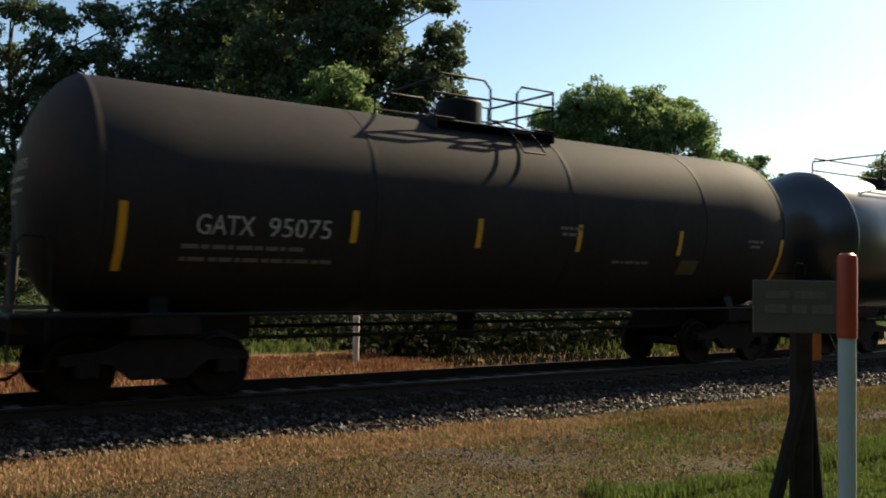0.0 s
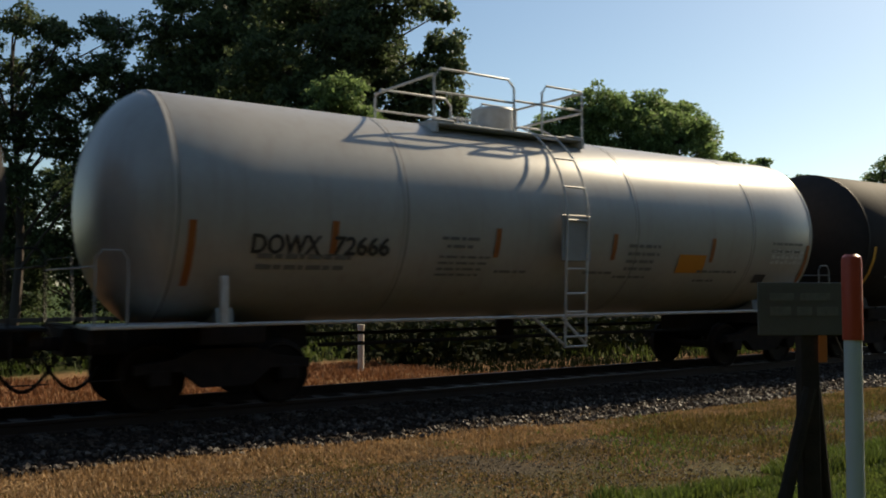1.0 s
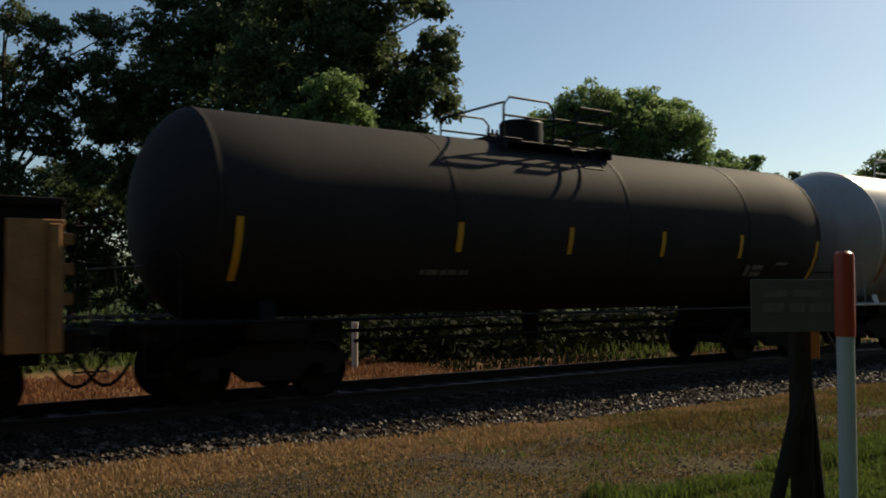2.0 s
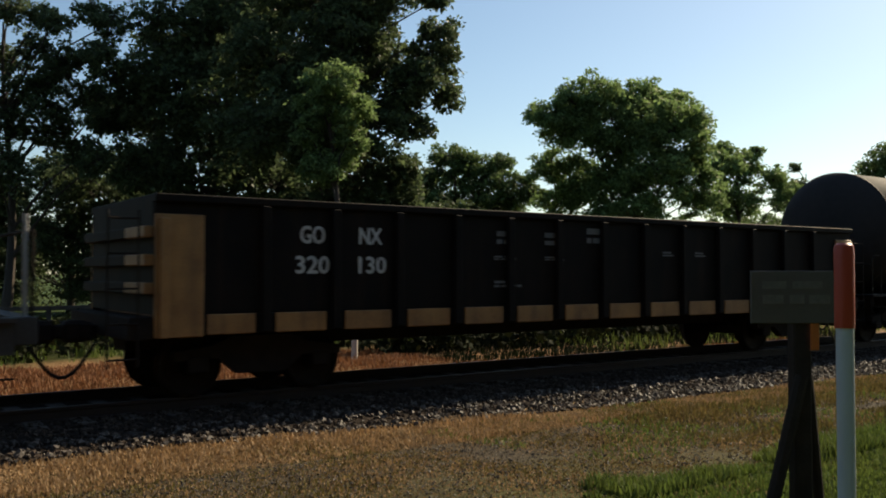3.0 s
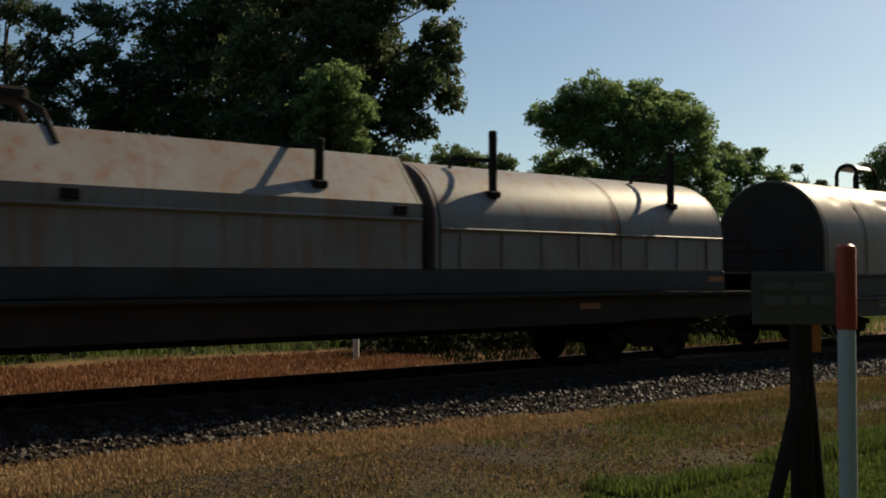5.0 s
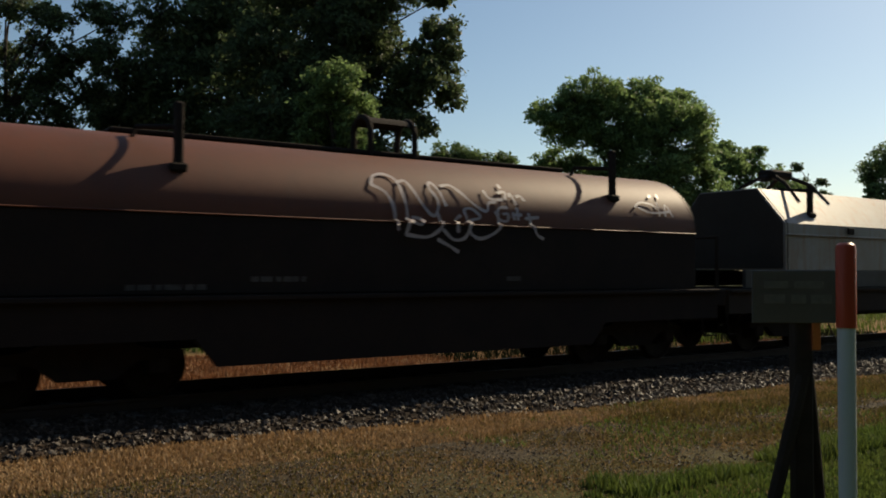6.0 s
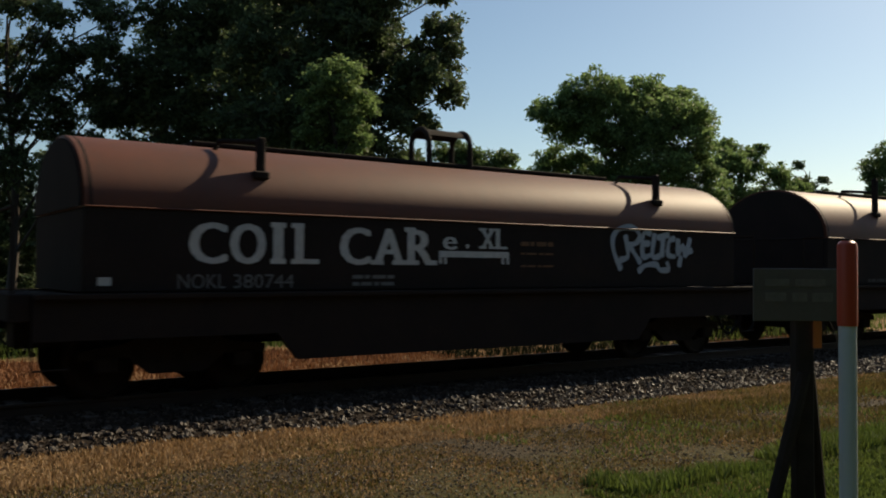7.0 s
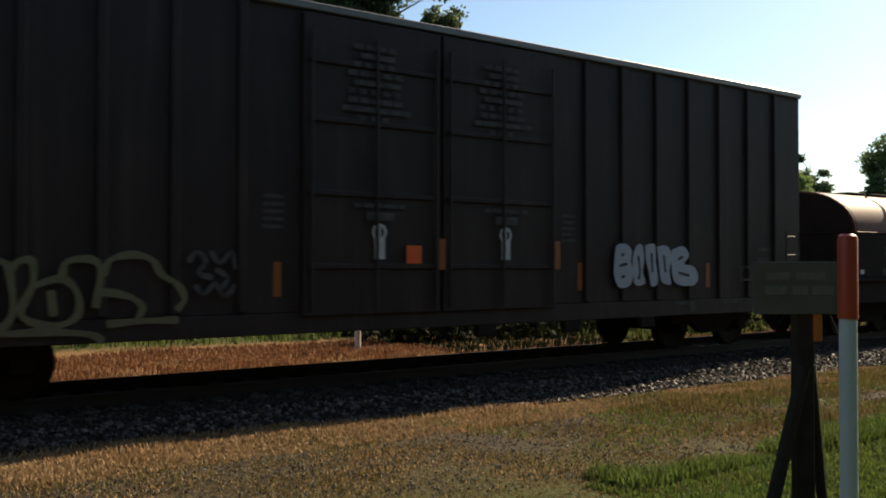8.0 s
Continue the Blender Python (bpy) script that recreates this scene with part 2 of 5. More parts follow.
def box(bm, x0, x1, y0, y1, z0, z1, bevel=0.0):
    vs = [bm.verts.new(p) for p in ((x0, y0, z0), (x1, y0, z0), (x1, y1, z0), (x0, y1, z0), (x0, y0, z1), (x1, y0, z1), (x1, y1, z1), (x0, y1, z1))]
    fs = [bm.faces.new([vs[i] for i in q]) for q in ((3, 2, 1, 0), (4, 5, 6, 7), (0, 1, 5, 4), (1, 2, 6, 5), (2, 3, 7, 6), (3, 0, 4, 7))]
    if bevel:
        es = list({e for f in fs for e in f.edges})
        bmesh.ops.bevel(bm, geom=es, offset=bevel, segments=1, affect="EDGES")
    return vs


def boxes(*rows, bevel=0.012):
    bm = bmesh.new()
    for r in rows:
        box(bm, *r, bevel=bevel)
    return bm


def tube(bm, points, radius, sides=8, closed=False):
    """A round bar along points."""
    pts = [Vector(p) for p in points]
    rings = []
    for i, p in enumerate(pts):
        a = pts[i - 1] if i or closed else p
        b = pts[(i + 1) % len(pts)] if i + 1 < len(pts) or closed else p
        d = (b - a).normalized()
        u = d.cross(Vector((0.31, 0.17, 0.93))).normalized()
        w = d.cross(u)
        rr = radius[i] if isinstance(radius, (list, tuple)) else radius
        rings.append([bm.verts.new(p + (u * math.cos(k * math.tau / sides) + w * math.sin(k * math.tau / sides)) * rr) for k in range(sides)])
    pairs = list(zip(rings, rings[1:])) + ([(rings[-1], rings[0])] if closed else [])
    for a, b in pairs:
        for k in range(sides):
            bm.faces.new((a[k], a[(k + 1) % sides], b[(k + 1) % sides], b[k]))
    if not closed:
        bm.faces.new(rings[0][::-1])
        bm.faces.new(rings[-1])
    return bm


def tubes(paths, radius, sides=8):
    bm = bmesh.new()
    for p in paths:
        tube(bm, p, radius, sides)
    return bm


def lathe_x(bm, profile, zc=0.0, yc=0.0, sides=48, cap=True):
    """Turn (x, radius) pairs about an axis along x."""
    rings = []
    for x, r in profile:
        if r < 1e-5:
            rings.append([bm.verts.new((x, yc, zc))])
        else:
            rings.append([bm.verts.new((x, yc + r * math.cos(k * math.tau / sides), zc + r * math.sin(k * math.tau / sides))) for k in range(sides)])
    for a, b in zip(rings, rings[1:]):
        for k in range(sides):
            q = [a[k % len(a)], a[(k + 1) % sides % len(a)], b[(k + 1) % sides % len(b)], b[k % len(b)]]
            q = list(dict.fromkeys(q))
            if len(q) > 2:
                bm.faces.new(q)
    bmesh.ops.recalc_face_normals(bm, faces=bm.faces)
    return bm


def extrude_x(bm, section, x0, x1, cap=True):
    """A section of (y, z) points drawn out along x."""
    a = [bm.verts.new((x0, y, z)) for y, z in section]
    b = [bm.verts.new((x1, y, z)) for y, z in section]
    n = len(section)
    for i in range(n):
        bm.faces.new((a[i], a[(i + 1) % n], b[(i + 1) % n], b[i]))
    if cap:
        bm.faces.new(a[::-1])
        bm.faces.new(b)
    bmesh.ops.recalc_face_normals(bm, faces=bm.faces)
    return bm


def text_bm(words, size, width=None):
    """Words in the built-in font as flat faces, standing on the origin."""
    cu = bpy.data.curves.new("words", "FONT")
    cu.body, cu.size, cu.resolution_u = words, size / 0.73, 3
    cu.align_x = "LEFT"
    ob = bpy.data.objects.new("words", cu)
    scene.collection.objects.link(ob)
    dg = bpy.context.evaluated_depsgraph_get()
    me = bpy.data.meshes.new_from_object(ob.evaluated_get(dg))
    bm = bmesh.new()
    bm.from_mesh(me)
    bpy.data.objects.remove(ob)
    bpy.data.curves.remove(cu)
    bpy.data.meshes.remove(me)
    if width and bm.verts:
        lo, hi = min(v.co.x for v in bm.verts), max(v.co.x for v in bm.verts)
        for v in bm.verts:
            v.co.x = (v.co.x - lo) * width / (hi - lo)
    return bm


def rounded(line, steps=4):
    """The line bent smoothly through its points."""
    p = [Vector((a, b, 0)) for a, b in line]
    if len(p) < 3:
        return p
    q = [p[0]] + p + [p[-1]]
    out = []
    for i in range(1, len(q) - 2):
        a, b, c, d = q[i - 1:i + 3]
        for k in range(steps):
            t = k / steps
            out.append(0.5 * (2 * b + (c - a) * t + (2 * a - 5 * b + 4 * c - d) * t * t + (3 * b - a - 3 * c + d) * t ** 3))
    return out + [p[-1]]


def strokes_bm(lines, wide):
    """Painted strokes: flat ribbons along lines of (a, b) points."""
    bm = bmesh.new()
    for line in lines:
        pts = rounded(line)
        d = (pts[-1] - pts[-2]).normalized() * wide * 0.2
        pts = [pts[0] - (pts[1] - pts[0]).normalized() * wide * 0.2] + pts + [pts[-1] + d]
        left, right = [], []
        for i, p in enumerate(pts):
            d = (pts[min(i + 1, len(pts) - 1)] - pts[max(i - 1, 0)]).normalized()
            nrm = Vector((-d.y, d.x, 0)) * wide * (0.42 + 0.08 * math.sin(i * 0.9)) * (0.55 if i in (0, len(pts) - 1) else 1)
            left.append(bm.verts.new(p + nrm))
            right.append(bm.verts.new(p - nrm))
        for i in range(len(pts) - 1):
            bm.faces.new((left[i], left[i + 1], right[i + 1], right[i]))
    return bm


def bars_bm(rows):
    """Writing too small to read: plain bars (a, b, length, height)."""
    bm = bmesh.new()
    cut = []
    for a, b, w, h in rows:
        if w < 0.4 or h > 0.09:
            cut.append((a, b, w, h))
            continue
        x, k = a, 0
        while x < a + w - 0.05:
            size = min((0.11, 0.17, 0.08, 0.22)[(k + int(b * 50)) % 4], a + w - x)
            cut.append((x, b, size, h))
            x += size + (0.03, 0.045)[k % 2]
            k += 1
    for a, b, w, h in cut:
        bm.faces.new([bm.verts.new(p) for p in ((a, b, 0), (a + w, b, 0), (a + w, b + h, 0), (a, b + h, 0))])
    return bm


def on_flat(bm, x, y, z):
    """Lay flat lettering on an upright face that looks towards -y."""
    for v in bm.verts:
        a, b, c = v.co
        v.co = (x + a, y - 0.006, z + b)
    return bm


def on_tank(bm, x, zc, r, z):
    """Lay flat lettering round the side of a tank whose axis is at height zc."""
    base = math.asin(max(-1, min(1, (z - zc) / r)))
    bmesh.ops.subdivide_edges(bm, edges=[e for e in bm.edges if abs(e.verts[0].co.y - e.verts[1].co.y) > 0.15], cuts=2, use_grid_fill=False)
    for v in bm.verts:
        a, b, c = v.co
        g = base + b / r
        v.co = (x + a, -(r + 0.014) * math.cos(g), zc + (r + 0.014) * math.sin(g))
    return bm


# ---- ground and line ----
def ground_height(x, y):
    """Level verge, gently uneven away from the line."""
    bump = 0.05 * noise.noise((x * 0.25, y * 0.25, 0)) + 0.02 * noise.noise((x * 1.3, y * 1.3, 4))
    rise = 0.24 * min(1, max(0, (-y - 3.4) / 5.5))
    return -0.30 + rise + bump * min(1, max(0, (abs(y) - 2.4) / 2))


def build_ground():
    xs = sorted(set([-3000, -1200, -500, -200, -90] + [round(-40 + i * 0.7, 2) for i in range(150)] + [70, 90, 130, 200, 500, 1200, 3000]))
    ys = sorted(set([-3000, -1000, -300, -100, -40] + [round(-16 + i * 0.5, 2) for i in range(85)] + [30, 40, 60, 100, 300, 1000, 3000]))
    bm = bmesh.new()
    grid = [[bm.verts.new((x, y, ground_height(x, y))) for y in ys] for x in xs]
    for i in range(len(xs) - 1):
        for j in range(len(ys) - 1):
            bm.faces.new((grid[i][j], grid[i + 1][j], grid[i + 1][j + 1], grid[i][j + 1]))
    tagged(part("ground", bm, M["ground"]), "level verge of straw-dry grass, gravelly soil and lawn", "ground", kind="structure")


build_ground()


def build_ballast():
    section = [(-2.75, -0.34), (-2.3, -0.24), (-1.75, -0.16), (1.75, -0.16), (2.3, -0.22), (3.0, -0.36)]
    bm = bmesh.new()
    cols = [[bm.verts.new((x, y, z)) for y, z in section] for x in (-600, -60, 120, 900)]
    for a, b in zip(cols, cols[1:]):
        for i in range(len(section) - 1):
            bm.faces.new((a[i], b[i], b[i + 1], a[i + 1]))
    tagged(part("ballast_bed", bm, M["ballast"]), "crushed-stone ballast bed under the railway line, coloured dark for the train's shade", "ballast", kind="structure")


build_ballast()


def build_rail(y, name):
    prof = [(-0.07, -0.17), (0.07, -0.17), (0.07, -0.158), (0.012, -0.14), (0.010, -0.045), (0.036, -0.036), (0.036, -0.006), (0.028, -0.001),
            (-0.028, -0.001), (-0.036, -0.006), (-0.036, -0.036), (-0.010, -0.045), (-0.012, -0.14), (-0.07, -0.158)]
    bm = bmesh.new()
    extrude_x(bm, [(y + a, b) for a, b in prof], -400, 700)
    ob = tagged(part(name, bm, M["rail"]), "rust-brown steel rail with a dull worn head", "rail", "rails of the line", "structure")
    top = boxes((-400, 700, y - 0.026, y + 0.026, -0.004, 0.0), bevel=0)
    part("rail_head", top, M["rail_top"], ob, "dull worn running surface")


build_rail(-0.7535, "rail_near")
build_rail(0.7535, "rail_far")


# ---- wagons ----
def truck_parts(car, x):
    """A two-axle freight truck: side frames and bolster in one casting, and two wheelsets that turn."""
    bm = bmesh.new()
    side = [(-1.20, 0.50), (-0.62, 0.52), (-0.35, 0.30), (0.35, 0.30), (0.62, 0.52), (1.20, 0.50), (1.20, 0.62), (0.70, 0.68),
            (0.42, 0.80), (-0.42, 0.80), (-0.70, 0.68), (-1.20, 0.62)]
    for y0, y1 in ((-1.10, -0.94), (0.94, 1.10)):
        a = [bm.verts.new((p, y0, q)) for p, q in side]
        b = [bm.verts.new((p, y1, q)) for p, q in side]
        bm.faces.new(a[::-1])
        bm.faces.new(b)
        for i in range(len(side)):
            bm.faces.new((a[i], a[(i + 1) % len(side)], b[(i + 1) % len(side)], b[i]))
        for s in (-0.889, 0.889):
            box(bm, s - 0.14, s + 0.14, y0 - 0.02, y1 + 0.02, 0.33, 0.56, 0.03)
        for s in (-0.16, 0.0, 0.16):
            tube(bm, [(s, (y0 + y1) / 2, 0.34), (s, (y0 + y1) / 2, 0.62)], 0.07, 8)
    box(bm, -0.2, 0.2, -1.0, 1.0, 0.52, 0.80, 0.02)
    bmesh.ops.recalc_face_normals(bm, faces=bm.faces)
    truck = part("truck", bm, M["dark_under"], car, "grimy cast-steel freight truck")
    truck.location = (x, 0, 0)
    for s in (-0.889, 0.889):
        bm = bmesh.new()
        for sign in (-1, 1):
            prof = [(0.66, 0.0), (0.66, 0.14), (0.68, 0.16), (0.705, 0.36), (0.69, 0.455), (0.715, 0.46), (0.735, 0.425), (0.82, 0.42), (0.83, 0.38), (0.80, 0.36),
                    (0.775, 0.16), (0.84, 0.12), (0.84, 0.0)]
            rings = []
            for y, r in prof:
                rings.append([bm.verts.new((r * math.cos(k * math.tau / 32), sign * y, r * math.sin(k * math.tau / 32))) for k in range(32)])
            for a, b in zip(rings, rings[1:]):
                for k in range(32):
                    bm.faces.new((a[k], a[(k + 1) % 32], b[(k + 1) % 32], b[k]))
        tube(bm, [(0, -1.0, 0), (0, 1.0, 0)], 0.08, 10)
        bmesh.ops.remove_doubles(bm, verts=bm.verts, dist=1e-5)
        bmesh.ops.recalc_face_normals(bm, faces=bm.faces)
        w = part("wheelset", bm, M["wheel"], truck, "rusty wheelset with worn treads")
        w.location = (s, 0, 0.42)
        WHEELS.append((w, s))
    return truck


WHEELS = []
CARS = []


def coupler(car, x, sign):
    bm = bmesh.new()
    box(bm, *sorted((x, x + sign * 0.62)), -0.09, 0.09, 0.79, 0.96, 0.02)
    box(bm, *sorted((x + sign * 0.55, x + sign * 0.86)), -0.17, 0.13, 0.73, 1.02, 0.05)
    box(bm, *sorted((x + sign * 0.72, x + sign * 0.92)), -0.19, -0.05, 0.75, 1.0, 0.04)
    part("coupler", bm, M["dark_under"], car)
    hose = [(x + sign * (0.1 + 0.7 * i / 8), -0.32, 0.72 - 0.42 * math.sin(math.pi * i / 9)) for i in range(9)]
    part("air_hose", tubes([hose], 0.025), M["black_steel"], car)


def ladder(car, x, y, z0, z1, mat, wide=0.42, name="ladder"):
    n = int((z1 - z0) / 0.36) + 1
    paths = [[(x, y, z0 - 0.1), (x, y, z1 + 0.1)], [(x + wide, y, z0 - 0.1), (x + wide, y, z1 + 0.1)]]
    paths += [[(x, y, z0 + (z1 - z0) * i / max(1, n - 1)), (x + wide, y, z0 + (z1 - z0) * i / max(1, n - 1))] for i in range(n)]
    part(name, tubes(paths, 0.014, 6), mat, car)


def tank_car(name, u0, u1, paint, steel, label, white, style):
    """A tank wagon whose shell seams lie at u0 and u1 along the train."""
    c, half = (u0 + u1) / 2, (u1 - u0) / 2
    zc, r = style.get("shell", (2.67, 1.58))
    car = tagged(empty(name), label, "tank car", "wagons of the train")
    CARS.append((car, c))
    bm = bmesh.new()
    deep = 0.78 if white else 0.66
    head = [(half + deep * (1 - f ** 2.6) ** 0.72, r * f) for f in (1.0, 0.985, 0.96, 0.92, 0.86, 0.77, 0.65, 0.5, 0.33, 0.16, 0.0)]
    n = 12
    lathe_x(bm, [(-x, rr) for x, rr in head[::-1]] + [(-half + 2 * half * i / n, r) for i in range(1, n)] + head, zc, sides=72)
    part("tank_shell", bm, paint, car)
    for i in ((-half, -3.3, 1.47, 4.75, half) if white else (-half, -2.9, 0.9, 4.3, half)):
        bm = bmesh.new()
        lathe_x(bm, [(i - 0.035, r - 0.004), (i - 0.03, r + 0.006), (i + 0.03, r + 0.006), (i + 0.035, r - 0.004)], zc, sides=72)
        band = part("weld_band", bm, paint, car)
        bm = bmesh.new()
        lathe_x(bm, [(i + 0.031, r - 0.003), (i + 0.033, r + 0.004), (i + 0.047, r + 0.004), (i + 0.049, r - 0.003)], zc, sides=72)
        part("seam_line", bm, M["seam"] if white else M["black_steel"], band)
    # underframe
    for s in (-1, 1):
        bm = boxes((*sorted((s * (half - 2.4), s * (half + 1.0))), -0.33, 0.33, 0.72, 1.08), (*sorted((s * (half - 1.35), s * (half - 0.45))), -1.25, 1.25, 0.86, 1.12))
        box(bm, *sorted((s * (half + 0.75), s * (half + 0.9))), -1.4, 1.4, 0.92, 1.1, 0.01)
        part("stub_sill", bm, M["dark_under"], car)
        bm = bmesh.new()
        sec = [(-0.95, 1.1), (0.95, 1.1), (0.85, 1.42), (0.45, 1.2), (0, 1.12), (-0.45, 1.2), (-0.85, 1.42)]
        extrude_x(bm, sec, s * (half - 0.9) - 0.12, s * (half - 0.9) + 0.12)
        part("saddle", bm, paint if white else M["black_steel"], car)
        bm = boxes((*sorted((s * (half - 0.55), s * (half + 0.95))), -1.5, -0.75, 1.10, 1.15))
        part("end_platform", bm, steel, car)
        rails = [[(s * (half + 0.9), -1.45, 1.1), (s * (half + 0.9), -1.45, 1.95), (s * (half + 0.82), -1.45, 2.05), (s * (half + 0.6), -1.45, 2.05), (s * (half + 0.52), -1.45, 1.95), (s * (half + 0.52), -1.45, 1.15)],
                 [(s * (half + 0.9), 1.45, 1.1), (s * (half + 0.9), 1.45, 2.0), (s * (half + 0.55), 1.45, 2.05), (s * (half + 0.52), 1.45, 1.1)],
                 [(s * (half + 0.92), -1.4, 1.85), (s * (half + 0.92), 1.4, 1.85)]]
        part("handrail", tubes(rails, 0.014), M["ladder_plate"] if white else steel, car)
        part("step", tubes([[(s * (half + 0.55), -1.46, 1.1), (s * (half + 0.55), -1.46, 0.5), (s * (half + 0.95), -1.46, 0.5), (s * (half + 0.95), -1.46, 1.1)]], 0.016), M["dark_under"], car)
        coupler(car, s * (half + 0.98), s)
        truck_parts(car, s * (half - 0.88))
    # running rail along the side
    part("side_rail", tubes([[(-half + 0.3, -1.52, 1.13), (half - 0.3, -1.52, 1.13)]], 0.026), steel, car)
    if white:
        part("support_bracket", boxes((-half + 0.62, -half + 0.72, -1.54, -1.46, 1.13, 1.75)), steel, car)
        bm = boxes((half - 0.35, half + 0.45, -1.45, -1.05, 1.20, 1.24))
        part("tool_bracket", bm, steel, car)
        bm = bmesh.new()
        lathe_x(bm, [(half - 0.35, 0.0), (half - 0.35, 0.14), (half - 0.3, 0.2), (half + 0.35, 0.2), (half + 0.42, 0.12), (half + 0.42, 0.0)], 1.40, -1.28, 24)
        part("air_reservoir", bm, steel, car)
        bm = bmesh.new()
        vs = [bm.verts.new(p) for p in ((half - 0.56, -1.56, 1.28), (half - 0.38, -1.56, 1.5), (half - 0.56, -1.56, 1.72), (half - 0.74, -1.56, 1.5))]
        bm.faces.new(vs)
        bmesh.ops.solidify(bm, geom=bm.faces[:], thickness=0.02)
        part("placard_holder", bm, M["letter_white"], car, "pale diamond-shaped placard holder")
    part("brake_rigging", tubes([[(-half + 2.5, -0.5, 0.75), (half - 2.5, -0.5, 0.75)], [(-half + 2.2, 0.45, 0.85), (half - 2.2, 0.45, 0.85)]], 0.03), M["dark_under"], car)
    part("bottom_outlet", tubes([[(-0.2, 0, 1.15), (-0.2, 0, 0.62)]], 0.16, 14), M["dark_under"], car)
    # top platform, guard rails, dome
    mid = style["mid"]
    top = zc + r
    L = style["long"]
    bm = boxes((mid - L, mid + L, -0.95, -0.55, top - 0.13, top - 0.09), (mid - L, mid + L, 0.55, 0.95, top - 0.13, top - 0.09),
               (mid - L, mid - L + 0.4, -0.95, 0.95, top - 0.085, top - 0.05), (mid + L - 0.4, mid + L, -0.95, 0.95, top - 0.085, top - 0.05))
    for s in (-1, 1):
        for q in (mid - L, mid + L - 0.05):
            box(bm, q, q + 0.05, *sorted((s * 0.55, s * 0.97)), top - 0.26, top - 0.09)
    part("top_platform", bm, steel, car)
    h = top - 0.09 + (0.85 if white else 0.72)
    fa, fb = style["gap"]
    for s in (-1, 1):
        y = s * 0.92
        arch = [(mid - L, y, top - 0.1), (mid - L, y, h - 0.15), (mid - L + 0.12, y, h), (mid + L * fa - 0.13, y, h), (mid + L * fa, y, h - 0.13), (mid + L * fa, y, top - 0.1)]
        arch2 = [(mid + L * fb, y, top - 0.1), (mid + L * fb, y, h - 0.13), (mid + L * fb + 0.1, y, h), (mid + L, y, h), (mid + L, y, top - 0.1)]
        half_up = (top + h) / 2
        lower = [[(mid - L, y, half_up), (mid + L * fa, y, half_up)], [(mid + L * fa, y, half_up + 0.04), (mid + L, y, half_up + 0.04)]]
        part("guard_rail", tubes([arch, arch2] + lower, 0.021), steel, car)
    for q, z in ((mid - L, h - 0.1), (mid + L, h - 0.02), (mid + L, (top + h) / 2)):
        part("end_rail", tubes([[(q, -0.92, z), (q, 0.92, z)]], 0.021), steel, car)
    bm = bmesh.new()
    dz = [(0.0, 0.40), (0.46, 0.40), (0.50, 0.37), (0.52, 0.2), (0.52, 0.0)]
    rings = [[bm.verts.new((mid + style["dome"] + rr * math.cos(k * math.tau / 28), rr * math.sin(k * math.tau / 28), top - 0.06 + z)) for k in range(28)] if rr else [bm.verts.new((mid + style["dome"], 0, top - 0.06 + z))] for z, rr in dz]
    for a, b in zip(rings, rings[1:]):
        for k in range(28):
            q = list(dict.fromkeys([a[k], a[(k + 1) % 28], b[(k + 1) % len(b) if len(b) > 1 else 0], b[k % len(b)]]))
            bm.faces.new(q)
    bmesh.ops.recalc_face_normals(bm, faces=bm.faces)
    part("dome_housing", bm, steel if white else M["black_steel"], car)
    bm = boxes((mid + style["dome"] - 0.95, mid + style["dome"] - 0.5, -0.3, 0.3, top - 0.05, top + 0.08))
    for k in range(5):
        tube(bm, [(mid + style["dome"] - 0.92 + k * 0.1, -0.2, top + 0.02), (mid + style["dome"] - 0.92 + k * 0.1, -0.2, top + 0.2)], 0.025, 6)
    part("manway_cover", bm, steel, car)
    # side ladder following the shell, down to the side rail
    lx = mid + style["ladder"]
    curve = lambda x, d: [(x, -(r + d) * math.cos(g), zc + (r + d) * math.sin(g)) for g in [radians(a) for a in range(72, -1 if white else 30, -9)]]
    paths = []
    for x in (lx, lx + 0.46):
        up = curve(x, 0.16)
        paths.append(up + ([(x, -1.74, 1.9), (x, -1.72, 1.2), (x, -1.70, 0.62)] if white else []))
    steps = [p for p in paths[0]]
    rungs = [[(p[0], p[1], p[2]), (p[0] + 0.46, p[1], p[2])] for p in steps[::2]] + [[(lx, -1.73, z), (lx + 0.46, -1.73, z)] for z in ((2.3, 1.9, 1.5, 1.15, 0.8, 0.64) if white else ())]
    part("side_ladder", tubes(paths + rungs, 0.018, 6), steel, car)
    if white:
        part("ladder_guard", boxes((lx - 0.09, lx + 0.55, -r - 0.13, -r - 0.105, 2.02, 2.78)), M["ladder_plate"], car, "grey plate behind the ladder")
    if white:
        part("ladder_brace", tubes([[(lx - 0.5, -1.5, 1.12), (lx, -1.70, 0.66)], [(lx + 0.1, -1.5, 1.12), (lx + 0.46, -1.70, 0.66)]], 0.02, 6), steel, car)
    return car, half, zc, r


def strips_on(car, xs, zc, r, z0, mat, long=0.457, wide=0.1):
    for x, ln in xs:
        part("reflective_strip", on_tank(bars_bm([(0, 0, wide, ln)]), x, zc, r, z0 if ln < 0.6 else z0 - 0.44), mat, car)


def heavy_bm(words, size, width):
    """Stencil lettering a little bolder than the built-in font."""
    bm = text_bm(words, size, width)
    out = bmesh.new()
    for k, (dx, dy) in enumerate(((-0.04, 0), (0.04, 0), (0, 0.03), (0, -0.03))):
        for f in bm.faces:
            out.faces.new([out.verts.new((v.co.x + dx * size, v.co.y + dy * size, 0)) for v in f.verts])
    bm.free()
    return out


